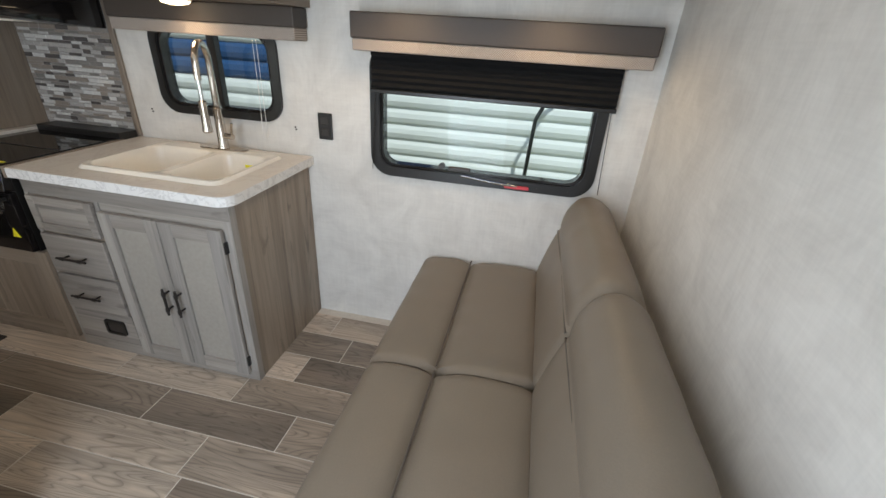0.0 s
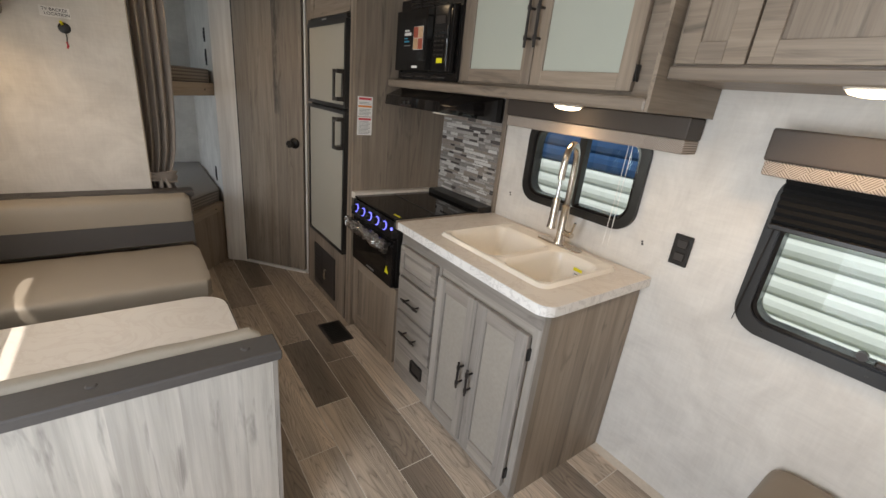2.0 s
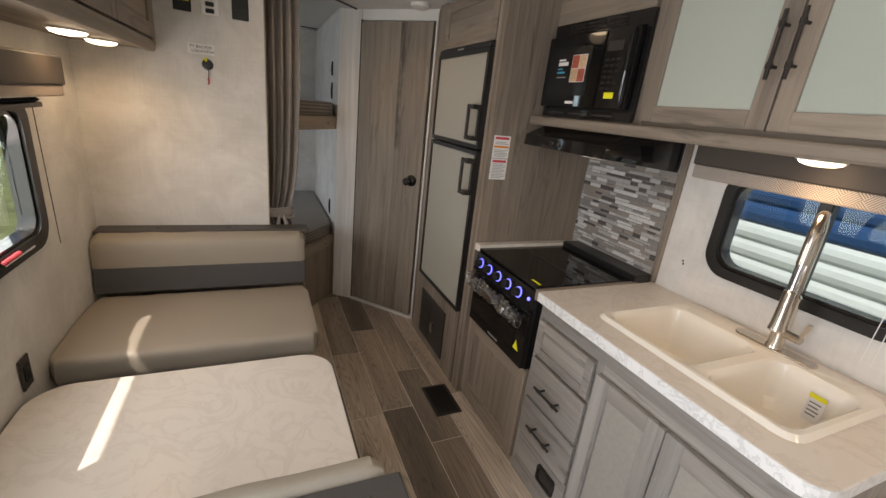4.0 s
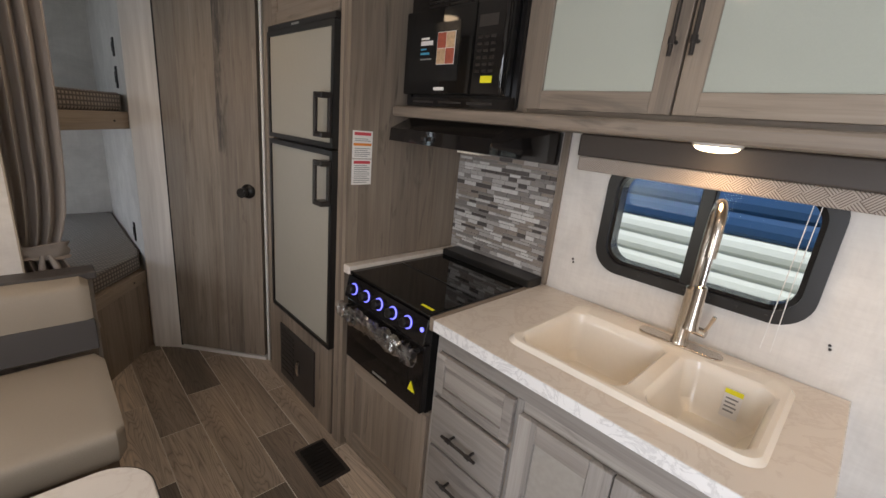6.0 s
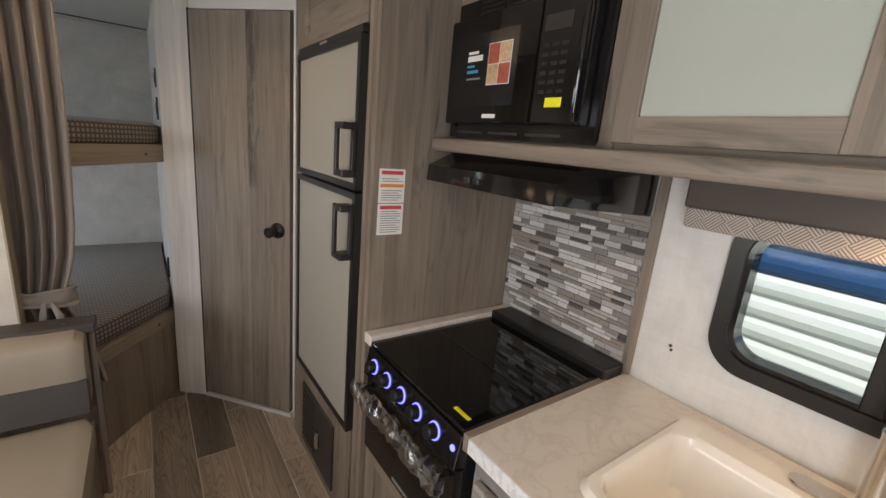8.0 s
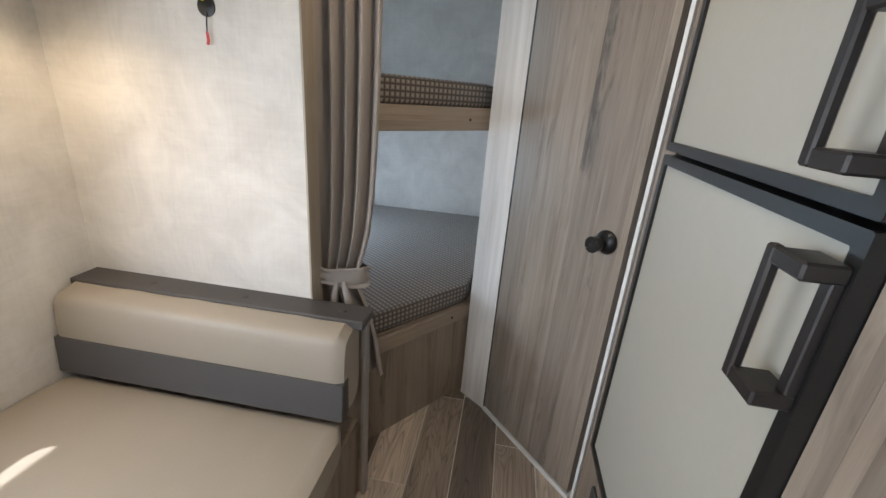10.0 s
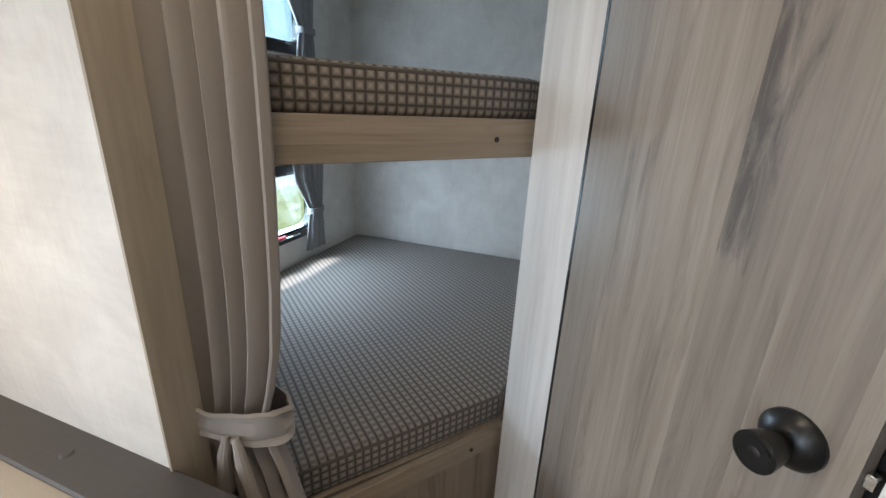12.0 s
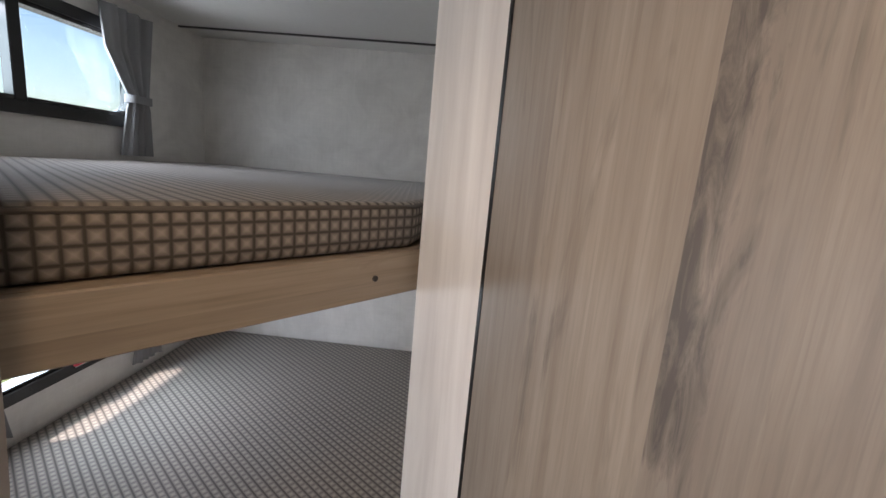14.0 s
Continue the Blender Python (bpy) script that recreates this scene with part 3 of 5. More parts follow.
for z0, z1 in ((0.435, 0.622), (0.245, 0.425)):
    d = part("drawer_front", B(-1.893, -1.574, FY - 0.024, FY - 0.005, z0, z1, 0.003), GREYX, base)
    bar_handle(d, (-1.81, FY - 0.024, (z0 + z1) / 2), (-1.66, FY - 0.024, (z0 + z1) / 2))
part("kick_panel", B(-1.893, -1.574, FY - 0.009, FY - 0.001, 0.07, 0.235), GREYX, base)
bm = ring(bmesh.new(), rounded(-1.735, -1.625, 0.115, 0.195, 0.012), rounded(-1.722, -1.638, 0.128, 0.182, 0.008), "y", FY - 0.018, FY - 0.010)
outl = part("outlet", bm, BLACKM, base, "black detector panel at the cabinet foot")
part("face", B(-1.722, -1.638, FY - 0.013, FY - 0.010, 0.128, 0.182), VENT, outl)

# worktop with the sink's cut-out
wt = thing("worktop", (-1.42, 1.72, 0.868), "white marble-look laminate worktop with veined edge", "worktop")
out = [(-1.912, 2.045), (-1.912, 1.408), *[(-0.985 + 0.06 * math.sin(radians(a)), 1.468 - 0.06 * math.cos(radians(a))) for a in range(0, 91, 15)], (-0.925, 2.045)]
SK = (-1.70, -1.03, 1.50, 1.985)


def slab_with_hole(bm, outer, x0, x1, y0, y1, z0, z1):
    """A slab whose outline is walked round beside a rectangular hole."""
    prism(bm, [(-1.912, 1.408), *[p for p in outer[2:9]], (-0.925, y0), (-1.912, y0)], "z", z0, z1)
    prism(bm, [(-1.912, y1), (-0.925, y1), (-0.925, 2.045), (-1.912, 2.045)], "z", z0, z1)
    prism(bm, [(-1.912, y0), (x0, y0), (x0, y1), (-1.912, y1)], "z", z0, z1)
    prism(bm, [(x1, y0), (-0.925, y0), (-0.925, y1), (x1, y1)], "z", z0, z1)


bm = bmesh.new()
slab_with_hole(bm, out, -1.67, -1.06, 1.53, 1.955, 0.870, 0.910)
part("top", bm, COUNTER, wt)
bm = bmesh.new()
prism(bm, [(-1.9121, 1.408), *out[2:9], (-0.925, 2.045), (-0.922, 2.045), *[(p[0] + 0.003 * math.sin(radians(a)), p[1] - 0.003) for p, a in zip(out[8:1:-1], range(90, -1, -15))], (-1.9121, 1.405)], "z", 0.871, 0.909)
part("edge_band", bm, EDGE, wt, "white edge band with grey veins")

# double-bowl sink
sink = thing("kitchen_sink", (-1.365, 1.74, 0.91), "cream double-bowl plastic sink set into worktop", "sink")


def bowl(bm, x0, x1, y0, y1, zt, depth, r):
    loops = []
    for inset, z in ((0, zt), (0.008, zt - 0.006), (0.016, zt - 0.03), (0.026, zt - depth + 0.03), (0.05, zt - depth), (min(x1 - x0, y1 - y0) * 0.42, zt - depth - 0.004)):
        rr = max(r - inset * 0.5, 0.012)
        loops.append([bm.verts.new((p[0], p[1], z)) for p in rounded(x0 + inset, x1 - inset, y0 + inset, y1 - inset, min(rr, (x1 - x0) / 2 - inset - 0.002, (y1 - y0) / 2 - inset - 0.002))])
    for p, q in zip(loops, loops[1:]):
        for k in range(len(p)):
            bm.faces.new((p[k], p[(k + 1) % len(p)], q[(k + 1) % len(p)], q[k]))
    bm.faces.new(loops[-1])
    return loops[0]


bm = bmesh.new()
ZS = 0.924
o_out, o_in = rounded(SK[0], SK[1], SK[2], SK[3], 0.05), rounded(SK[0] + 0.012, SK[1] - 0.012, SK[2] + 0.012, SK[3] - 0.012, 0.042)
lo = [bm.verts.new((*p, 0.911)) for p in o_out]
hi = [bm.verts.new((*p, ZS)) for p in o_in]
for k in range(len(lo)):
    bm.faces.new((lo[k], lo[(k + 1) % len(lo)], hi[(k + 1) % len(lo)], hi[k]))
l1 = bowl(bm, -1.675, -1.335, 1.525, 1.90, ZS, 0.17, 0.05)
l2 = bowl(bm, -1.300, -1.055, 1.525, 1.90, ZS, 0.15, 0.05)
edges = []
for loop in (hi, l1, l2):
    for k in range(len(loop)):
        e = bm.edges.get((loop[k], loop[(k + 1) % len(loop)]))
        edges.append(e)
bmesh.ops.triangle_fill(bm, use_beauty=True, use_dissolve=False, edges=edges)
bmesh.ops.recalc_face_normals(bm, faces=bm.faces)
part("basin", bm, SINK, sink, "", True)
for cx in (-1.50, -1.178):
    part("drain", cyl(bmesh.new(), (cx, 1.712, ZS - (0.172 if cx < -1.3 else 0.152)), (cx, 1.712, ZS - (0.166 if cx < -1.3 else 0.146)), 0.04, 24, 0.036), STEEL, sink, "steel sink drain", True)
st = thing("paper_sticker", (-1.12, 1.87, ZS - 0.08), "white paper tag with yellow head in the sink", "sticker")
part("sheet", B(-1.172, -1.128, 1.866, 1.868, ZS - 0.125, ZS - 0.035), PAPER, st)
part("heading", B(-1.172, -1.128, 1.8635, 1.8655, ZS - 0.050, ZS - 0.036), YELLOW, st)
for k in range(4):
    part("text_line", B(-1.166, -1.136 - 0.004 * (k % 2), 1.8638, 1.8655, ZS - 0.066 - k * 0.013, ZS - 0.062 - k * 0.013), INK, st)

# pull-down faucet
fc = thing("faucet", (-1.335, 1.945, 0.924), "brushed nickel pull-down faucet with high arched spout", "faucet")
FXX, FYY = -1.335, 1.948
bm = bmesh.new()
prism(bm, [(FXX + p[0], FYY + p[1]) for p in rounded(-0.125, 0.125, -0.028, 0.028, 0.027)], "z", 0.924, 0.932, 0.002)
part("deck_plate", bm, NICKEL, fc, "", True)
part("body", tube(bmesh.new(), [(FXX, FYY, z) for z in (0.93, 0.945, 1.10, 1.115, 1.125)], [0.027, 0.023, 0.021, 0.023, 0.016], 20), NICKEL, fc, "", True)
SPX, SPY = 0.32, -0.947        # heading of the spout


def spout(d, z):
    return (FXX + SPX * d, FYY + SPY * d, z)


arc = [spout(0, 1.12), spout(0, 1.25)]
arc += [spout(0.072 - 0.072 * math.cos(radians(a)), 1.305 + 0.085 * math.sin(radians(a))) for a in range(0, 181, 15)]
arc += [spout(0.147, 1.25)]
part("spout", tube(bmesh.new(), arc, 0.0145, 16), NICKEL, fc, "", True)
part("hose", tube(bmesh.new(), [spout(0.147, 1.26), spout(0.148, 1.15)], 0.0085, 12), STEEL, fc, "", True)
part("spray_head", tube(bmesh.new(), [spout(0.148, z) for z in (1.17, 1.165, 1.12, 1.06, 1.04, 1.035)], [0.010, 0.017, 0.017, 0.019, 0.022, 0.018], 16), NICKEL, fc, "", True)
lv = part("lever_base", cyl(bmesh.new(), (FXX, FYY, 0.99), (FXX + 0.065, FYY - 0.01, 0.99), 0.014, 16), NICKEL, fc, "", True)
part("lever", tube(bmesh.new(), [(FXX + 0.058, FYY - 0.01, 0.99), (FXX + 0.068, FYY - 0.016, 1.02), (FXX + 0.078, FYY - 0.02, 1.055)], [0.006, 0.005, 0.006], 10), NICKEL, lv, "", True)

# slide-in range
rg = thing("gas_range", (-2.18, 1.42, 0.5), "black gas range with glass lid and lit blue knobs", "range")
part("oven_body", B(-2.432, -1.932, 1.425, 2.02, 0.525, 0.895), BLACKM, rg)
part("lid", B(-2.43, -1.934, 1.405, 1.93, 0.905, 0.918, 0.004, 2), BLACKGLASS, rg, "black glass cover")
part("lid_seam", B(-2.40, -1.96, 1.655, 1.660, 0.9185, 0.9195), BLACKM, rg)
part("rear_ledge", B(-2.43, -1.915, 1.93, 2.035, 0.895, 0.945, 0.006, 2), BLACKM, rg)
bm = bmesh.new()
prism(bm, [(1.425, 0.805), (1.385, 0.812), (1.402, 0.902), (1.425, 0.902)], "x", -2.432, -1.932, 0.002)
cp = part("control_panel", bm, BLACK, rg)
for i in range(5):
    cx = -2.375 + i * 0.0865
    c0, n0 = Vector((cx, 1.393, 0.857)), Vector((0, -0.98, 0.18))
    kb = part("knob", tube(bmesh.new(), [c0 + n0 * d for d in (0.002, 0.006, 0.026, 0.029)], [0.021, 0.020, 0.018, 0.014], 20), BLACKM, cp, "black range knob", True)
    part("lit_ring", tube(bmesh.new(), [c0 + n0 * d for d in (0.0005, 0.004)], [0.0242, 0.0235], 24), BLUELED, kb, "glowing blue ring")
part("pilot_light", cyl(bmesh.new(), (-1.952, 1.397, 0.86), (-1.952, 1.391, 0.861), 0.008, 14), BLUELED, cp, "blue lit button")
od = part("oven_door", B(-2.43, -1.934, 1.398, 1.425, 0.53, 0.80, 0.004, 2), BLACK, rg, "black glass oven door")
part("window", B(-2.36, -2.01, 1.3965, 1.3985, 0.58, 0.735), BLACKGLASS, od)
part("badge", B(-2.225, -2.135, 1.3955, 1.3975, 0.548, 0.556), WATERPR, od)
hb = part("handle", cyl(bmesh.new(), (-2.42, 1.36, 0.775), (-1.945, 1.36, 0.775), 0.011, 12), BLACKM, od, "", True)
for x in (-2.40, -1.965):
    part("handle_post", cyl(bmesh.new(), (x, 1.36, 0.775), (x, 1.40, 0.775), 0.008, 8), BLACKM, hb)
bm = bmesh.new()
random.seed(4)
rows_ = []
for i in range(34):
    x = -2.425 + i * 0.48 / 33
    row = []
    for k in range(9):
        a = 2 * math.pi * k / 9
        r = 0.024 + random.uniform(-0.009, 0.010)
        row.append(bm.verts.new((x + random.uniform(-0.005, 0.005), 1.358 + r * 0.8 * math.cos(a), 0.766 + 1.35 * r * math.sin(a))))
    rows_.append(row)
for p, q in zip(rows_, rows_[1:]):
    for k in range(9):
        bm.faces.new((p[k], p[(k + 1) % 9], q[(k + 1) % 9], q[k]))
part("plastic_wrap", bm, PLASTIC, hb, "crumpled clear plastic film")
sk = thing("yellow_sticker", (-1.98, 1.46, 0.919), "yellow warning sticker on the range lid", "sticker")
part("sheet", B(-2.015, -1.955, 1.435, 1.447, 0.9185, 0.9195), YELLOW, sk)
bm = prism(bmesh.new(), [(-2.005, 0.60), (-1.965, 0.60), (-1.99, 0.642)], "y", 1.3945, 1.3962)
sk = thing("yellow_sticker", (-1.985, 1.395, 0.60), "yellow triangular sticker on the oven door", "sticker")
part("sheet", bm, YELLOW, sk)
for x0, x1 in ((-2.482, -2.434), ):
    struct("trim_range_ledge", B(x0, x1, 1.405, 2.045, 0.895, 0.932, 0.003), COUNTER, "white ledge beside the range", "trim")
struct("trim_range_side", B(-1.930, -1.914, 1.405, 1.95, 0.868, 0.914), WOODY, "wood strip between the range and worktop", "trim")
rb = thing("range_cabinet", (-2.2, FY, 0), "taupe wood panel cabinet under the range", "cabinet")
part("body", B(-2.482, -1.918, FY, 2.04, 0, 0.52), WOOD, rb)
shaker(rb, "front_panel", -2.47, -1.925, 0.05, 0.515, FY, WOOD, WOOD, 0.07)

# refrigerator in its tall cabinet
fcab = thing("tall_cabinet", (-2.9, 1.42, 0), "tall taupe wood cabinet housing the refrigerator", "cabinet")
part("side_panel", B(-2.512, -2.486, 1.412, 2.045, 0, ZC - 0.003), WOOD, fcab)
bm = bmesh.new()
box(bm, -3.285, -3.192, 1.412, 1.44, 0, ZC - 0.003)
part("stile", bm, WOOD, fcab)
part("stile", B(-2.556, -2.512, 1.411, 1.44, 0, ZC - 0.003), WOOD, fcab)
shaker(fcab, "top_panel", -3.192, -2.575, 1.90, ZC - 0.01, 1.431, WOODX, WOODX, 0.05)
part("lower_panel", B(-3.192, -2.575, 1.412, 1.44, 0, 0.48), WOOD, fcab)
part("side_panel", B(-3.285, -3.262, 1.44, 2.04, 0, ZC - 0.003), WOOD, fcab)
fr = thing("refrigerator", (-2.88, 1.40, 0.485), "two-door refrigerator with greige panels, black frame", "refrigerator")
part("body", B(-3.18, -2.585, 1.425, 2.0, 0.485, 1.89), BLACKM, fr)
for z0, z1 in ((0.49, 1.385), (1.395, 1.865)):
    bm = ring(bmesh.new(), rounded(-3.185, -2.558, z0, z1, 0.004, 2), rounded(-3.165, -2.58, z0 + 0.020, z1 - 0.022, 0.003, 2), "y", 1.385, 1.425)
    d = part("door", bm, BLACKM, fr)
    part("panel", B(-3.166, -2.579, 1.392, 1.42, z0 + 0.019, z1 - 0.021), FRIDGE, d, "greige door panel")
    a, b = (1.345, 1.160) if z0 < 1 else (1.435, 1.605)
    a, b = min(a, b), max(a, b)
    hd = part("handle", B(-2.634, -2.616, 1.338, 1.352, a, b, 0.003), HANDLE, d, "dark squared loop handle")
    for z in (a, b - 0.022):
        part("handle_arm", B(-2.618, -2.562, 1.338, 1.386, z, z + 0.022, 0.003), HANDLE, hd)
    part("handle_back", B(-2.582, -2.564, 1.372, 1.386, a + 0.01, b - 0.01, 0.002), HANDLE, hd)
part("top_grille", B(-3.185, -2.558, 1.39, 1.425, 1.867, 1.89, 0.002), BLACKM, fr)
part("badge", B(-2.93, -2.86, 1.388, 1.390, 1.874, 1.882), WATERPR, fr)
vt = thing("wall_vent", (-2.93, 1.41, 0.08), "dark brown furnace access panel with louvres", "vent")
part("frame", B(-3.135, -2.735, 1.402, 1.412, 0.06, 0.385, 0.004), VENT, vt)
for k in range(9):
    part("slat", B(-3.11, -2.96, 1.397, 1.403, 0.10 + k * 0.03, 0.116 + k * 0.03, 0.002), VENT, vt)
part("latch", tube(bmesh.new(), [(-2.90, 1.40, 0.17), (-2.90, 1.395, 0.19), (-2.90, 1.395, 0.235), (-2.90, 1.40, 0.25)], 0.011, 10), STEEL, vt, "chrome latch", True)


def notice(name, at, u, v, n, label, bars):
    """A flat notice: sheet and printed bars (u0, u1, v0, v1, material) in its own plane."""
    th = thing(name, at, label, "sticker")
    at, u, v, n = Vector(at), Vector(u), Vector(v), Vector(n)

    def quad(a, b, c, d, lift, thick):
        bm = bmesh.new()
        pts = [at + u * p + v * q + n * h for h in (lift, lift + thick) for p, q in ((a, c), (b, c), (b, d), (a, d))]
        vs = [bm.verts.new(p) for p in pts]
        for f in ((3, 2, 1, 0), (4, 5, 6, 7), (0, 1, 5, 4), (1, 2, 6, 5), (2, 3, 7, 6), (3, 0, 4, 7)):
            bm.faces.new([vs[i] for i in f])
        bmesh.ops.recalc_face_normals(bm, faces=bm.faces)
        return bm
    for i, (nm, a, b, c, d, m) in enumerate(bars):
        part(nm, quad(a, b, c, d, 0.0005 if i == 0 else 0.0016, 0.001 if i == 0 else 0.0006), m, th)
    return th


for k, (z0, z1) in enumerate(((1.367, 1.475), (1.262, 1.364))):
    bars = [("sheet", 0, 0.093, 0, z1 - z0, PAPER), ("heading", 0.008, 0.085, z1 - z0 - 0.018, z1 - z0 - 0.006, RED)]
    if k == 0:
        bars.append(("heading", 0.005, 0.088, 0.050, 0.060, ORANGE))
    for j in range(10):
        v0 = 0.008 + j * 0.0075
        if k == 0 and 0.043 < v0 < 0.062:
            continue
        bars.append(("text_line", 0.010, 0.083 - 0.012 * (j % 3 == 0), v0, v0 + 0.0025, INK))
    notice("warning_label", (-2.486, 1.431, z0), (0, 1, 0), (0, 0, 1), (1, 0, 0), "white warning label with red heading on wood", bars)

# range hood
hood = thing("range_hood", (-2.22, 1.8, 1.42), "glossy black range hood under the microwave", "range hood")
bm = prism(bmesh.new(), [(1.60, 1.447), (2.046, 1.412), (2.046, 1.542), (1.70, 1.542), (1.606, 1.497)], "x", -2.481, -1.932, 0.006, 2)
part("canopy", bm, BLACK, hood, "", True)
for x in (-2.27, -2.23):
    part("switch", B(x, x + 0.025, 1.594, 1.61, 1.462, 1.478, 0.002), BLACKM, hood)
part("lamp_cover", B(-2.27, -2.15, 1.80, 1.90, 1.4245, 1.440), FROST2, hood)

# upper cabinets over the kitchen
UY = 1.688
up = thing("upper_cabinet", (-1.68, UY, 1.545), "taupe wood upper cabinet with frosted glass doors", "cabinet")
part("bottom_board", B(-2.484, -0.89, UY, 2.045, 1.545, 1.568), WOODX, up)
part("bottom_rail", B(-2.484, -0.89, UY, UY + 0.018, 1.568, 1.600), WOODX, up)
part("carcass", B(-1.905, -0.89, UY + 0.001, 2.045, 1.60, ZC - 0.004), WOODX, up)
part("upper_box", B(-2.484, -1.905, UY + 0.02, 2.045, 1.985, ZC - 0.004), WOODX, up)
part("stile", B(-1.904, -1.864, UY - 0.003, UY + 0.02, 1.568, ZC - 0.004), WOOD, up)
part("end_panel", B(-0.89, -0.878, 1.612, 2.046, 1.545, ZC - 0.004), WOODY, up)
part("light_rail", B(-2.484, -0.89, 1.612, UY + 0.01, 1.543, 1.584, 0.010, 2), WOODX, up)
for i, (x0, x1) in enumerate(((-1.862, -1.428), (-1.422, -0.985))):
    d = shaker(up, "door", x0, x1, 1.60, 2.085, UY - 0.003, WOOD, FROST, 0.054, True)
    hx = x1 - 0.021 if i == 0 else x0 + 0.021
    bar_handle(d, (hx, UY - 0.022, 1.73), (hx, UY - 0.022, 1.90))
    if i:
        part("hinge", B(x1 + 0.001, x1 + 0.010, UY - 0.022, UY - 0.002, 1.63, 1.68, 0.002), BLACKM, d)
part("top_rail", B(-1.885, -0.985, UY - 0.008, UY, 2.09, ZC - 0.005), WOODX, up)
part("microwave_head", B(-2.484, -1.925, UY, UY + 0.02, 1.985, ZC - 0.004), WOODX, up)

mw = thing("microwave", (-2.19, 1.66, 1.568), "built-in black microwave with stickers on the door", "microwave")
part("housing", B(-2.46, -1.908, UY - 0.008, 2.03, 1.601, 1.982), BLACKM, mw)
part("trim_frame", ring(bmesh.new(), rounded(-2.462, -1.906, 1.592, 1.982, 0.004, 2), rounded(-2.44, -1.925, 1.625, 1.93, 0.004, 2), "y", UY - 0.018, UY - 0.005), BLACK, mw)
for r_ in range(3):
    for c_ in range(3):
        x = -2.36 + c_ * 0.115
        part("louvre", B(x, x + 0.10, UY - 0.021, UY - 0.016, 1.938 + r_ * 0.014, 1.944 + r_ * 0.014), HANDLE, mw)
for c_ in range(3):
    part("louvre", B(-2.42 + c_ * 0.15, -2.30 + c_ * 0.15, UY - 0.021, UY - 0.016, 1.605, 1.612), VENT, mw)
md = part("door", B(-2.45, -2.085, UY - 0.052, UY - 0.018, 1.632, 1.925, 0.006, 2), BLACKGLASS, mw, "black glass microwave door")
part("window", B(-2.415, -2.15, UY - 0.0535, UY - 0.0515, 1.68, 1.875), plain("dark_mesh_glass", (0.012, 0.012, 0.012), 0.08, grain=0.2, scale=600), md)
pn = part("control_panel", B(-2.082, -1.928, UY - 0.052, UY - 0.018, 1.632, 1.925, 0.006, 2), BLACK, mw)
part("display", B(-2.065, -1.985, UY - 0.0535, UY - 0.051, 1.845, 1.88), VENT, pn)
for r_ in range(6):
    for c_ in range(3):
        part("button", B(-2.065 + c_ * 0.029, -2.045 + c_ * 0.029, UY - 0.0535, UY - 0.0515, 1.705 + r_ * 0.021, 1.713 + r_ * 0.021), HANDLE, pn)
part("door_bar", tube(bmesh.new(), [(-1.942, UY - 0.055, 1.64), (-1.937, UY - 0.066, 1.66), (-1.935, UY - 0.070, 1.78), (-1.937, UY - 0.066, 1.90), (-1.942, UY - 0.055, 1.918)], 0.008, 10), BLACK, mw, "", True)
FN = (0, -1, 0)
notice("product_sticker", (-2.262, UY - 0.0535, 1.735), (1, 0, 0), (0, 0, 1), FN, "glossy sticker with four small food pictures", [
    ("sheet", 0, 0.092, 0, 0.108, PAPER), ("picture", 0.002, 0.045, 0.055, 0.106, FOOD1), ("picture", 0.047, 0.090, 0.055, 0.106, FOOD2),
    ("picture", 0.002, 0.045, 0.002, 0.053, FOOD2), ("picture", 0.047, 0.090, 0.002, 0.053, FOOD1)])
notice("text_sticker", (-2.352, UY - 0.0535, 1.745), (1, 0, 0), (0, 0, 1), FN, "white and blue lettering sticker on microwave door", [
    ("word", 0, 0.045, 0.078, 0.085, PAPER), ("word", 0, 0.066, 0.058, 0.073, PAPER), ("word", 0, 0.032, 0.042, 0.048, TEALINK), ("word", 0, 0.05, 0.026, 0.034, TEALINK), ("word", 0, 0.062, 0.008, 0.013, WATERPR)])
notice("badge_mark", (-2.265, UY - 0.0535, 1.647), (1, 0, 0), (0, 0, 1), FN, "small white mark on the microwave door", [("mark", 0, 0.055, 0, 0.011, PAPER)])
notice("yellow_sticker", (-2.035, UY - 0.0535, 1.672), (1, 0, 0), (0, 0, 1), FN, "yellow sticker on the microwave control panel", [("sheet", 0, 0.05, 0, 0.022, YELLOW)])

# cabinet over the sofa window
uc = thing("upper_cabinet", (-0.15, 1.68, 1.645), "taupe wood upper cabinet above the sofa window", "cabinet")
part("carcass", B(-0.876, XR - 0.003, 1.681, 2.046, 1.645, ZC - 0.004), WOODX, uc)
part("light_rail", B(-0.876, XR - 0.003, 1.664, 1.681, 1.640, 1.676, 0.004), WOODX, uc)
for x0, x1 in ((-0.862, -0.684), (-0.678, -0.06), (-0.054, 0.555)):
    shaker(uc, "door", x0, x1, 1.682, 2.11, 1.680, WOODX, WOOD, 0.055)


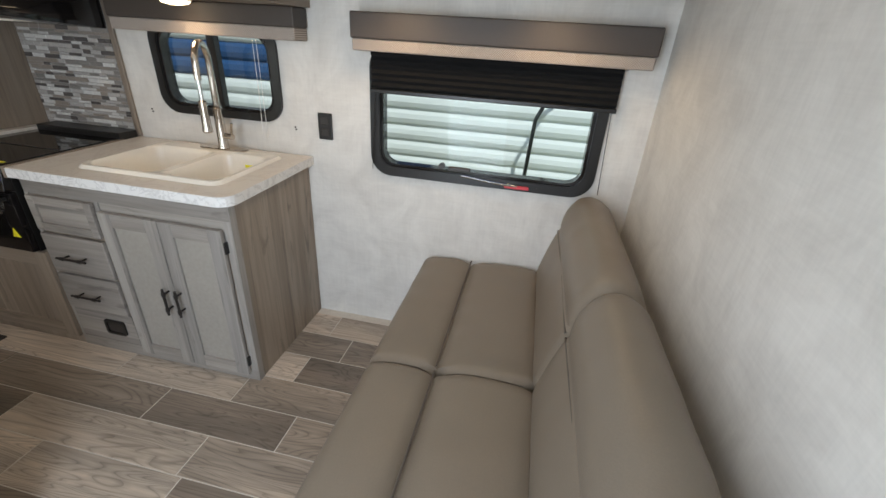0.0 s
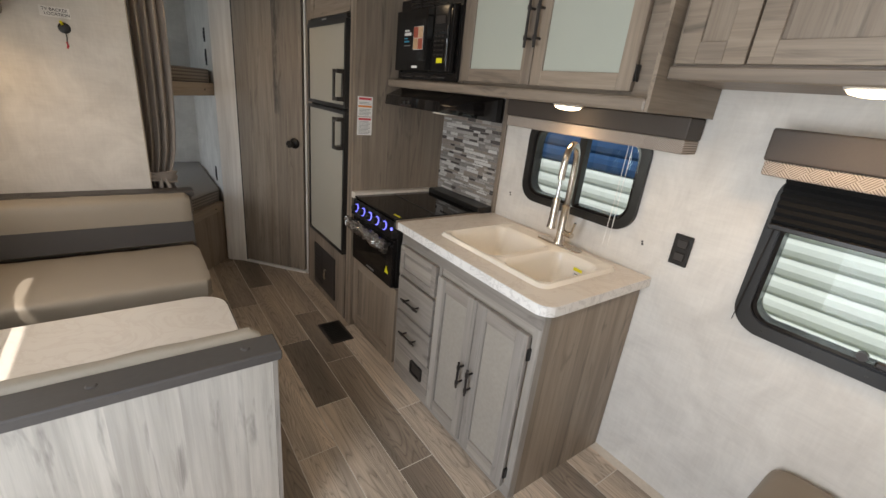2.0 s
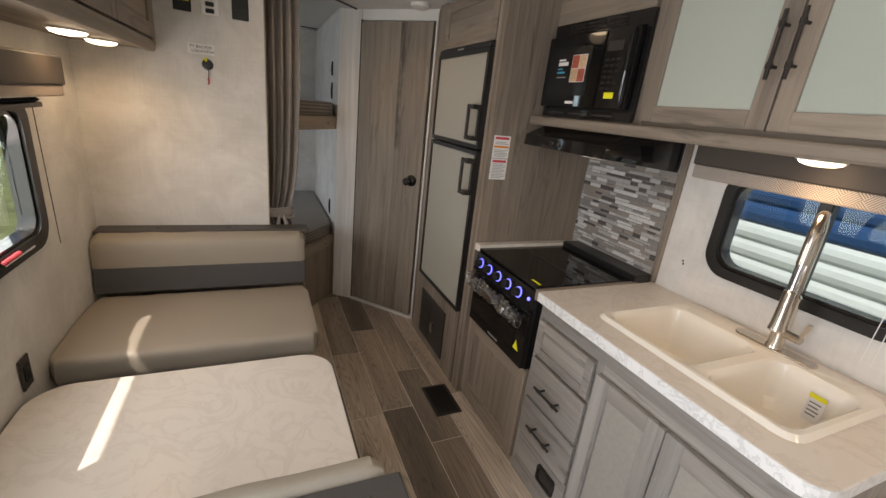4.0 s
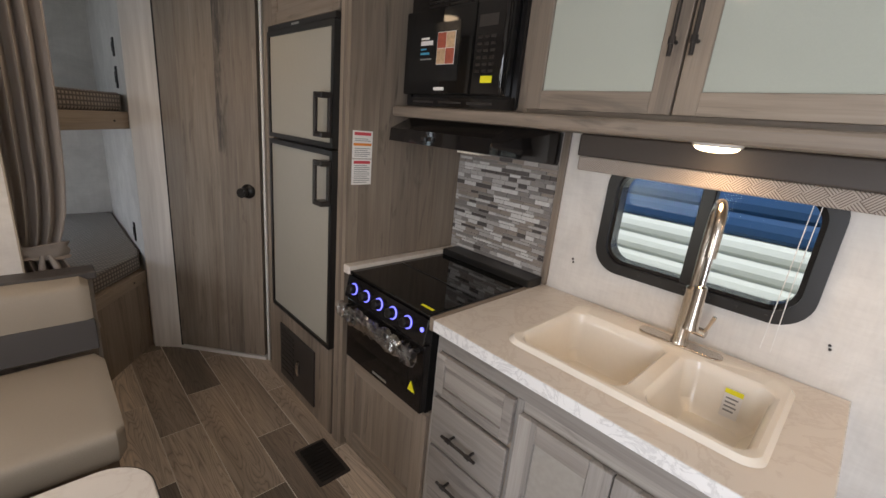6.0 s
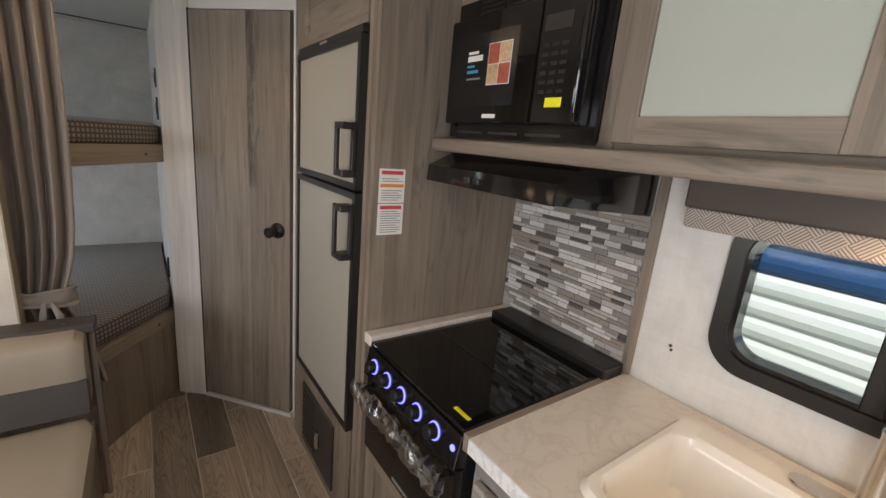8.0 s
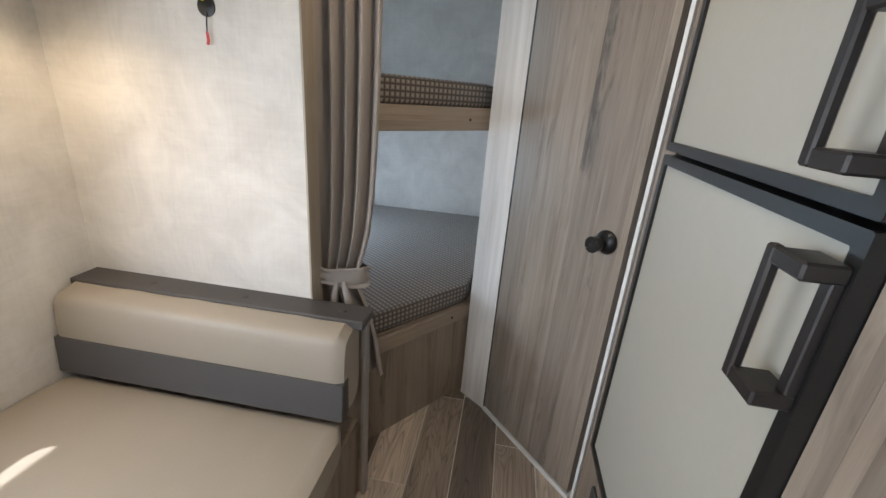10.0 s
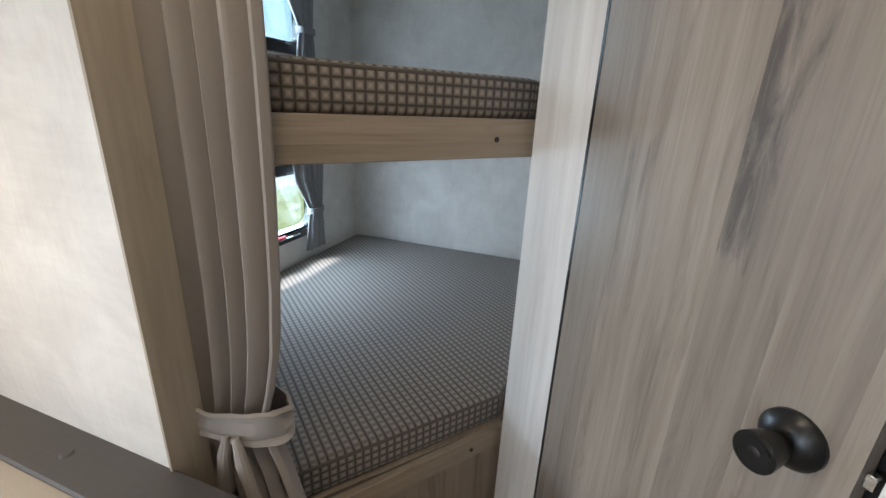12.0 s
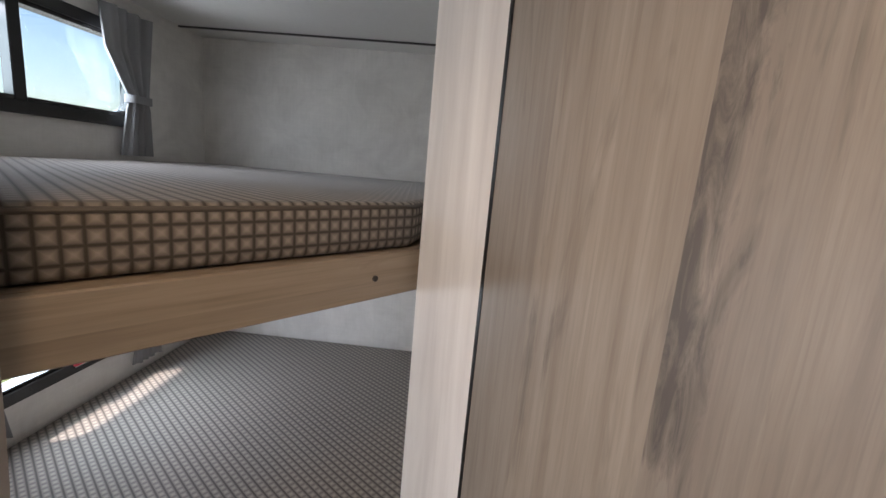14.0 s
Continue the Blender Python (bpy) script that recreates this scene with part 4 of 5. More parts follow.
def puck(x, y, z, group, power=None, warm=False, label="round lit warm-white puck light under cabinet"):
    th = thing("puck_light", (x, y, z), label, "ceiling light", group)
    part("bezel", tube(bmesh.new(), [(x, y, z), (x, y, z - 0.008)], [0.062, 0.058], 28), WHITEPL, th, "", True)
    part("lens", tube(bmesh.new(), [(x, y, z - 0.008), (x, y, z - 0.016), (x, y, z - 0.021), (x, y, z - 0.023)], [0.054, 0.048, 0.030, 0.010], 28), PUCK, th, "glowing frosted lens", True)
    l = new("puck_lamp", bpy.data.lights.new("puck_lamp", "SPOT"))
    l.data.energy, l.data.color, l.data.spot_size, l.data.spot_blend, l.data.shadow_soft_size = power or PUCK_POWER, (1.0, 0.76, 0.50) if power and not warm else (1.0, 0.70, 0.40), radians(165), 0.6, 0.05
    l.matrix_world = look((x, y, z - 0.03), (x, y + 0.001, z - 1))
    return th


for x in (-3.05, -1.55, -0.25):
    puck(x, 0.86, ZC, "round ceiling lights", CEIL_POWER if x < -3 else 4, False, "round lit warm-white light flush with the ceiling")
for p in ((-1.35, 1.84, 1.545, 3.3), (-0.43, 1.745, 1.645, 6), (0.14, 1.745, 1.645, 6)):
    puck(*p[:3], "puck lights under cabinets", p[3], warm=True)

# backsplash field and its edge strips; the tiles come last
struct("trim_backsplash_base", B(-2.484, -1.925, 2.040, 2.049, 0.92, 1.545), plain("tile_joint_grey", (0.33, 0.31, 0.29), 0.8), "grey joints of the mosaic backsplash", "trim")
struct("trim_backsplash_edge", B(-1.925, -1.897, 2.034, 2.049, 0.912, 1.545, 0.002), WOOD, "taupe edge strip beside the mosaic", "trim")

# ---- windows ----


def window(name, w, y, inward, label, width=0.055, divider=None):
    """A vehicle window: rounded black frame, rubber lip, tinted pane; inward is the sign towards the room."""
    th = thing(name, ((w[0] + w[1]) / 2, y, w[2]), label, "window", kind="structure")
    r = 0.095
    o = rounded(*w, r, 8)
    i = rounded(w[0] + width, w[1] - width, w[2] + width, w[3] - width, r - width * 0.6, 8)
    a, b = sorted((y, y + inward * 0.018))
    fr_ = part("window_frame", ring(bmesh.new(), o, i, "y", a, b), BLACKM, th, "black rounded window frame")
    i2 = rounded(w[0] + width + 0.014, w[1] - width - 0.014, w[2] + width + 0.014, w[3] - width - 0.014, r - width * 0.6 - 0.008, 8)
    a, b = sorted((y - inward * 0.045, y + inward * 0.008))
    part("lip", ring(bmesh.new(), [(p[0], p[1]) for p in i], i2, "y", a, b), BLACK, fr_)
    g0 = y - inward * 0.03
    pane = part("pane", prism(bmesh.new(), i2, "y", g0 - 0.002, g0 + 0.002), GLASS, th, "tinted window glass")
    pane.visible_shadow = False
    if divider:
        for x, d in divider:
            a, b = sorted((y - inward * 0.028, y + inward * d))
            part("mullion", B(x - 0.02, x + 0.02, a, b, w[2] + width, w[3] - width, 0.003), BLACKM, th)
    for k in range(7):
        x = w[0] + 0.1 + (w[1] - w[0] - 0.2) * k / 6
        part("screw", cyl(bmesh.new(), (x, y + inward * 0.018, w[2] + 0.02), (x, y + inward * 0.020, w[2] + 0.02), 0.0035, 8), HANDLE, fr_)
    return th


window("window_1", WIN1, YW, -1, "sliding window with black rounded frame above the sink", 0.037, ((-1.385, 0.012),))
wb = window("window_2", WINB, YW, -1, "wide window with black rounded frame beside the sofa", 0.044)
window("window_3", WINL, YL, 1, "wide window with black rounded frame at the dinette", 0.055)
window("window_4", WINU, YL, 1, "small window with black frame at the upper bunk", 0.04, ((-4.36, 0.01),))
window("window_5", WINW, YL, 1, "small window with black frame at the lower bunk", 0.04)
part("latch_bar", tube(bmesh.new(), [(-0.18, 2.03, 0.905), (-0.05, 2.022, 0.895), (0.08, 2.026, 0.885)], 0.006, 8), STEEL, wb, "silver latch rod", True)
part("latch_grip", B(0.02, 0.13, 2.020, 2.032, 0.875, 0.890, 0.003), RED, wb, "red latch grip")
part("crank", B(-0.24, -0.14, 2.018, 2.034, 0.925, 0.945, 0.004), HANDLE, wb)
part("crank_knob", cyl(bmesh.new(), (-0.27, 2.03, 0.945), (-0.27, 2.01, 0.945), 0.014, 14), HANDLE, wb, "", True)


for nm, x, z, y in (("window_3", -2.40, 0.935, YL), ("window_5", -4.50, 0.765, YL)):
    host = bpy.data.objects[nm]
    part("latch_bar", tube(bmesh.new(), [(x - 0.16, y + 0.022, z), (x - 0.02, y + 0.026, z + 0.004), (x + 0.06, y + 0.026, z + 0.004)], 0.005, 8), STEEL, host, "silver latch rod", True)
    part("latch_grip", B(x - 0.05, x + 0.06, y + 0.019, y + 0.034, z + 0.006, z + 0.022, 0.004), RED, host, "red latch grip")


def valance(x0, x1, z0, z1, zm, y, inward, label, group):
    th = thing("window_valance", ((x0 + x1) / 2, y, z0), label, "valance", group)
    a, b = sorted((y, y + inward * 0.115))
    part("upper_band", B(x0, x1, a, b, zm, z1, 0.006, 2), VALANCE, th, "dark brown vinyl band")
    a, b = sorted((y, y + inward * 0.108))
    part("lower_band", B(x0 + 0.004, x1 - 0.004, a, b, z0, zm, 0.006, 2), WEAVE, th, "tan basket-weave fabric band")
    return th


valance(-1.80, -0.895, 1.418, 1.544, 1.468, 2.046, -1, "brown and basket-weave padded valance over the sink window", "window valances")
valance(-0.655, 0.505, 1.40, 1.54, 1.445, 2.046, -1, "brown and basket-weave padded valance over the sofa window", "window valances")
valance(-2.80, -1.55, 1.46, 1.60, 1.50, -0.396, 1, "brown and basket-weave padded valance at the dinette window", "window valances")


def pleated(x0, x1, z0, z1, y, inward, label):
    th = thing("pleated_shade", ((x0 + x1) / 2, y, z0), label, "blind")
    n = max(4, int((z1 - z0) / 0.012))
    pts = [(y + inward * (0.012 if k % 2 else 0.0), z0 + (z1 - z0) * k / n) for k in range(n + 1)]
    pts += [(p[0] + inward * 0.010, p[1]) for p in reversed(pts)]
    part("pleats", prism(bmesh.new(), pts, "x", x0, x1), SHADE, th)
    a, b = sorted((y - inward * 0.002, y + inward * 0.026))
    part("bottom_bar", B(x0 - 0.003, x1 + 0.003, a, b, z0 - 0.018, z0, 0.003), BLACKM, th)
    for x in (x0 + 0.012, x1 - 0.012):
        zb = WINB[2] + 0.03 if inward < 0 else WINL[2] - 0.02
        part("cord", cyl(bmesh.new(), (x - 0.02 if x == x0 + 0.012 else x + 0.02, y, zb), (x, y, z0), 0.0016, 6), HANDLE, th)
    return th


pleated(-0.595, 0.415, 1.255, 1.405, 2.018, -1, "black pleated shade half drawn under the valance")
pleated(-2.74, -1.62, 1.435, 1.465, -0.368, 1, "black pleated shade raised under the valance")
cd = thing("blind_cord", (-1.15, 2.0, 0.93), "thin pair of hanging white blind cords", "cord")
for dx in (0, 0.018):
    part("strand", tube(bmesh.new(), [(-1.13 + dx, 1.985, 1.42), (-1.135 + dx, 1.99, 1.2), (-1.14 + dx * 1.4, 1.985, 0.99)], 0.0013, 6), WHITEPL, cd)

# wall fittings
ot = thing("wall_outlet", (-0.845, 2.045, 1.04), "black wall outlet plate with sockets", "outlet")
part("plate", B(-0.88, -0.81, 2.040, 2.049, 1.00, 1.122, 0.004, 2), BLACKM, ot)
for z in (1.035, 1.087):
    part("socket", B(-0.865, -0.825, 2.038, 2.041, z - 0.017, z + 0.017, 0.003), VENT, ot)
ot2 = thing("wall_outlet", (-2.36, -0.395, 0.52), "dark wall outlet plate by the dinette", "outlet")
part("plate", B(-2.40, -2.33, -0.399, -0.391, 0.47, 0.59, 0.004, 2), VENT, ot2)
part("socket", B(-2.385, -2.345, -0.391, -0.389, 0.50, 0.56, 0.003), BLACKM, ot2)
for x, z in ((-1.80, 1.058), (-1.796, 1.046), (-1.003, 1.043), (-1.0, 1.032)):
    sc = thing("wall_screw", (x, 2.049, z), "small dark screw head on the wall", "screw", "wall screws")
    part("head", cyl(bmesh.new(), (x, 2.0495, z), (x, 2.0465, z), 0.004, 8), HANDLE, sc)

# ---- sofa ----
sofa = thing("sofa", (0.1, 1.25, 0), "taupe leatherette jackknife sofa against the wall", "sofa")


def cushion(parent, name, prof, y0, y1, material, r=0.03, label=""):
    """A padded length with a rounded cross-section in x and z, softened at both ends."""
    bm = bmesh.new()
    cx = sum(p[0] for p in prof) / len(prof)
    cz = sum(p[1] for p in prof) / len(prof)
    n = 40
    fine = []
    for i, p in enumerate(prof):
        q = prof[(i + 1) % len(prof)]
        for k in range(4):
            fine.append((p[0] + (q[0] - p[0]) * k / 4, p[1] + (q[1] - p[1]) * k / 4))
    for _ in range(3):
        fine = [((fine[i - 1][0] + 2 * fine[i][0] + fine[(i + 1) % len(fine)][0]) / 4, (fine[i - 1][1] + 2 * fine[i][1] + fine[(i + 1) % len(fine)][1]) / 4) for i in range(len(fine))]
    loops = []
    L = y1 - y0
    for j in range(n + 1):
        f = j / n
        y = y0 + L * f
        d = min(y - y0, y1 - y)
        s = 1.0 if d > r else math.sqrt(max(0.0, 1 - (1 - d / r) ** 2))
        wob = 0.004 * noise.noise((y * 9, cx * 3, 1.3))
        k = 1 - (1 - s) * 0.16
        loops.append([bm.verts.new((cx + (p[0] - cx) * k, y, cz + (p[1] - cz) * k + wob + 0.003 * noise.noise((p[0] * 14, y * 11, cz)))) for p in fine])
    bm.faces.new(loops[0]), bm.faces.new(loops[-1])
    for p, q in zip(loops, loops[1:]):
        for i in range(len(p)):
            bm.faces.new((p[i], p[(i + 1) % len(p)], q[(i + 1) % len(p)], q[i]))
    bmesh.ops.recalc_face_normals(bm, faces=bm.faces)
    return part(name, bm, material, parent, label, True)


SY = ((1.245, 2.04), (0.44, 1.24))
for y0, y1 in SY:
    seat = cushion(sofa, "seat_cushion", [(-0.335, 0.28), (-0.345, 0.42), (-0.315, 0.475), (-0.075, 0.484), (-0.06, 0.30)], y0, y1, SOFA)
    part("seam", tube(bmesh.new(), [(-0.094, y0 + 0.01, 0.474), (-0.094, (y0 + y1) / 2, 0.477), (-0.094, y1 - 0.01, 0.474)], 0.003, 8), SEAM, seat)
    cushion(sofa, "rear_seat_cushion", [(-0.13, 0.30), (-0.115, 0.484), (0.18, 0.488), (0.26, 0.47), (0.26, 0.30)], y0, y1, SOFA)
    lb = cushion(sofa, "lower_back_cushion", [(0.22, 0.42), (0.235, 0.52), (0.295, 0.73), (0.35, 0.77), (0.44, 0.74), (0.42, 0.42)], y0, y1, SOFA)
    part("seam", tube(bmesh.new(), [(0.292, y0 + 0.01, 0.70), (0.296, (y0 + y1) / 2, 0.703), (0.292, y1 - 0.01, 0.70)], 0.004, 8), SEAM, lb)
    cushion(sofa, "upper_back_cushion", [(0.30, 0.62), (0.29, 0.79), (0.35, 0.885), (0.42, 0.895), (0.50, 0.84), (0.535, 0.68), (0.52, 0.50), (0.40, 0.55)], y0, y1, SOFA, 0.07)
part("base", B(-0.27, 0.54, 0.46, 2.03, 0.0, 0.31, 0.01, 2), SOFA, sofa)

# ---- dinette ----


def bench(name, xb, s, label, near):
    """A dinette bench whose back stands at xb; s is the sign from back to seat."""
    th = thing(name, (xb + s * 0.35, 0.1, 0), label, "bench")
    yr, yl = 0.635, YL + 0.006

    def X(d0, d1):
        return sorted((xb + s * d0, xb + s * d1))
    x0, x1 = X(0.0, 0.03)
    part("back_panel", B(x0, x1, yl, yr - 0.015, 0, 0.775), PALE if near else WOOD, th, "pale weathered wood panel" if near else "")
    x0, x1 = X(-0.004, 0.10)
    cap = part("cap", B(x0, x1, yl, yr + 0.012, 0.772, 0.803, 0.004), CAP, th, "charcoal cap rail")
    for y in (-0.12, 0.22, 0.56):
        part("screw_cover", cyl(bmesh.new(), (xb + s * 0.05, y, 0.803), (xb + s * 0.05, y, 0.807), 0.013, 14, 0.009), CAP, cap, "", True)
    x0, x1 = X(0.03, 0.62)
    part("seat_box", B(x0, x1, yl, yr - 0.03, 0, 0.36), WOOD, th)
    part("end_trim", B(*X(0.0, 0.04), yr - 0.015, yr, 0, 0.772, 0.002), GREY, th)
    f = lambda d: xb + s * d
    cushion(th, "back_cushion", [(f(0.035), 0.45), (f(0.035), 0.79), (f(0.06), 0.80), (f(0.16), 0.785), (f(0.185), 0.75), (f(0.20), 0.47)] if s > 0 else [(f(0.175), 0.47), (f(0.168), 0.78), (f(0.15), 0.815), (f(0.112), 0.818), (f(0.102), 0.79), (f(0.035), 0.76), (f(0.035), 0.45)], yl, yr - 0.02, TAN, 0.02)
    e = 0.030 if near else 0.0
    band = [(f(0.150 - e), 0.505), (f(0.207 - e), 0.505), (f(0.197 - e), 0.632), (f(0.150 - e), 0.632)]
    part("band", prism(bmesh.new(), band, "y", yl + 0.004, yr - 0.016, 0.004, 2), DARKBAND, th, "charcoal stripe across the backrest")
    if near:
        cushion(th, "seat_cushion", [(f(0.12), 0.36), (f(0.12), 0.405), (f(0.60), 0.41), (f(0.62), 0.36)], yl, yr - 0.03, TAN, 0.02)
        return th
    cushion(th, "seat_cushion", [(f(0.17), 0.36), (f(0.17), 0.475), (f(0.24), 0.488), (f(0.70), 0.492), (f(0.78), 0.485), (f(0.795), 0.46), (f(0.795), 0.375), (f(0.77), 0.36)], yl, yr - 0.01, TAN, 0.03)
    return th


bench("dinette_bench", -3.282, 1, "greige dinette bench with charcoal stripe and cap", False)
bench("dinette_bench", -1.235, -1, "dinette bench with pale weathered wood back and charcoal cap", True)
tb = thing("dinette_table", (-2.2, 0.12, 0.4), "lowered cream marble-look dinette table with rounded corners", "table")
part("tabletop", prism(bmesh.new(), rounded(-2.385, -1.41, -0.39, 0.655, 0.13, 10), "z", 0.418, 0.45, 0.004, 2), TABLETOP, tb)
# dark ring carries the shadow beside the table edge as colour
part("edge_band", ring(bmesh.new(), rounded(-2.389, -1.406, -0.394, 0.659, 0.134, 10), rounded(-2.385, -1.41, -0.39, 0.655, 0.13, 10), "z", 0.420, 0.446), CAP, tb, "dark ring put in for the shadow at the table edge")
part("pedestal", cyl(bmesh.new(), (-2.18, 0.1, 0.0), (-2.18, 0.1, 0.418), 0.035, 16), HANDLE, tb, "", True)

# overhead cabinet on the entry side
oc = thing("upper_cabinet", (-2.4, -0.1, 1.69), "taupe wood overhead cabinet above the dinette", "cabinet")
part("carcass", B(-3.278, -1.35, YL + 0.004, -0.07, 1.69, ZC - 0.004), WOODX, oc)
bm = prism(bmesh.new(), [(-3.278, 1.73), (-3.262, 1.695), (-3.225, 1.68), (-1.35, 1.68), (-1.35, 1.735)], "y", -0.085, -0.055, 0.003)
part("light_rail", bm, WOODX, oc)
part("end_stile", B(-3.278, -3.21, -0.07, -0.056, 1.735, ZC - 0.004), WOOD, oc)
for x0, x1 in ((-3.20, -2.62), (-2.61, -2.03), (-2.02, -1.44)):
    r = 0.06
    d = part("door", B(x0 + r, x1 - r, -0.068, -0.06, 1.80, 2.06), WOODX, oc)
    for a, b in ((x0, x0 + r), (x1 - r, x1)):
        part("stile", B(a, b, -0.07, -0.05, 1.74, 2.12, 0.002), WOOD, d)
    for a, b in ((1.74, 1.80), (2.06, 2.12)):
        part("rail", B(x0 + r, x1 - r, -0.07, -0.0505, a, b, 0.001), WOODX, d)
for x in (-2.99, -2.63):
    puck(x, -0.2, 1.69, "puck lights over the dinette", 3.5, True)

# partition fittings
WN = (1, 0, 0)
tag = notice("paper_sign", (-3.282, 0.075, 1.70), (0, 1, 0), (0, 0, 1), WN, "white paper sign with two lines of black capitals", [("sheet", 0, 0.118, 0, 0.048, PAPER)])


def words(text, parent, p, size, material):
    cu = bpy.data.curves.new("words", "FONT")
    cu.body, cu.size, cu.extrude = text, size, 0.0002
    tmp = bpy.data.objects.new("words", cu)
    scene.collection.objects.link(tmp)
    me = bpy.data.meshes.new_from_object(tmp.evaluated_get(bpy.context.evaluated_depsgraph_get()))
    bpy.data.objects.remove(tmp)
    me.transform(Matrix.Translation(Vector(p) - base_of(parent)) @ pose(0, 0, 0, 90, 0, 90))
    me.materials.append(material)
    ob = new("lettering", me)
    ob.parent = parent
    return ob


words("TV BACKER", tag, (-3.2798, 0.084, 1.728), 0.0195, BLACKM)
words("LOCATION", tag, (-3.2798, 0.092, 1.708), 0.0195, BLACKM)
jk = thing("coax_jack", (-3.28, 0.160, 1.65), "round black cable hole with dangling red-tipped wire", "cable")
part("grommet", tube(bmesh.new(), [(-3.282, 0.160, 1.655), (-3.278, 0.160, 1.655), (-3.276, 0.160, 1.655)], [0.026, 0.026, 0.020], 20), BLACKM, jk, "", True)
part("plug", cyl(bmesh.new(), (-3.276, 0.155, 1.672), (-3.255, 0.152, 1.682), 0.006, 10), YELLOW, jk, "yellow plug")
part("wire", tube(bmesh.new(), [(-3.276, 0.162, 1.64), (-3.268, 0.164, 1.61), (-3.272, 0.160, 1.585)], 0.0022, 6), BLACKM, jk)
part("wire_tip", tube(bmesh.new(), [(-3.272, 0.160, 1.59), (-3.270, 0.163, 1.57), (-3.272, 0.158, 1.56)], 0.004, 6), RED, jk, "red wire tip")
for y, nm, m in ((0.03, "yellow_notice", YELLOW), (0.15, "control_plate", PAPER), (0.285, "black_panel", BLACKM)):
    pl_ = thing("wall_switch_panel", (-3.281, y, 1.92), "small wall panel high on the partition", "panel")
    part("plate", B(-3.283, -3.276, y - 0.002, y + 0.075, 1.885, 1.99, 0.003), BLACKM if m is not PAPER else PAPER, pl_)
    part("face", B(-3.276, -3.274, y + 0.006, y + 0.067, 1.93, 1.985), m, pl_)
    if m is PAPER:
        for k in range(3):
            part("rocker", B(-3.2745, -3.268, y + 0.016, y + 0.055, 1.893 + k * 0.03, 1.913 + k * 0.03, 0.004), BLACKM, pl_)

# ---- bunks ----
FRONT = [(-3.462, 0.508), (-3.99, 0.915)]      # the slanting front edge
PLAN = [(-3.360, YL + 0.004), (-3.360, 0.27), (-3.452, 0.480), (-3.985, 0.912), (XB + 0.004, 0.922), (XB + 0.004, YL + 0.004)]


def inset_plan(d):
    n = Vector((-0.611, -0.791)) * d
    return [(-3.36 - d, YL + 0.01), (-3.362 - d, 0.26), (-3.455 - d, 0.478 + n.y * 0.6), (-3.985 + n.x * 0.3 - d * 1.5, 0.905 + n.y), (-4.12 - d, 0.917), (XB + 0.008, 0.917), (XB + 0.008, YL + 0.01)]


def mattress(name, z0, z1, label):
    th = thing(name, (-4.3, 0.2, z0), label, "mattress", "bunk mattresses")
    bm = bmesh.new()
    prism(bm, inset_plan(0.004), "z", z0, z1, 0.018, 3)
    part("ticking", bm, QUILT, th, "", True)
    edge = [(*p, z1 - 0.010) for p in inset_plan(0.006)]
    part("piping", tube(bmesh.new(), edge[1:5], 0.0045, 8), SEAM, th, "dark stitched edge piping", True)
    return th


def bunk(name, z0, z1, label, tall=0.0):
    th = thing(name, (-4.3, 0.2, z0 - tall), label, "bunk bed")
    part("platform", prism(bmesh.new(), PLAN, "z", z1 - 0.03, z1), OAK, th)
    a, b = Vector((*FRONT[0], 0)), Vector((*FRONT[1], 0))
    d = (b - a).normalized()
    n = Vector((d.y, -d.x, 0)) * -1
    if n.x < 0:
        n = -n
    # front rail, its grain along its length
    me = B(0, (b - a).length, -0.021, 0, z0, z1 + 0.004, 0.002)
    ob = part("rail", me, OAK, None)
    ob.parent = th
    ob.matrix_basis = Matrix.Translation(a - Vector((-4.3, 0.2, z0 - tall))) @ Matrix.Rotation(math.atan2(d.y, d.x), 4, "Z")
    c = a.lerp(b, 0.80) + n * 0.021
    part("bolt", cyl(bmesh.new(), (c.x, c.y, (z0 + z1) / 2), (c.x + n.x * 0.003, c.y + n.y * 0.003, (z0 + z1) / 2), 0.006, 10), HANDLE, th)
    if tall:
        part("base_panel", prism(bmesh.new(), [(p.x, p.y) for p in (a - n * 0.002, b - n * 0.002, b + n * 0.012, a + n * 0.012)], "z", 0, z0), WOOD, th, "brown wood base panel")
    return th


bunk("upper_bunk", 1.345, 1.43, "upper bunk platform with oak front rail")
bunk("lower_bunk", 0.44, 0.505, "lower bunk platform with oak rail and wood base", 0.44)
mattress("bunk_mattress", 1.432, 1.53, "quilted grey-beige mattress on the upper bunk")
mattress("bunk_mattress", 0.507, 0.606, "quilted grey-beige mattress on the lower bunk")


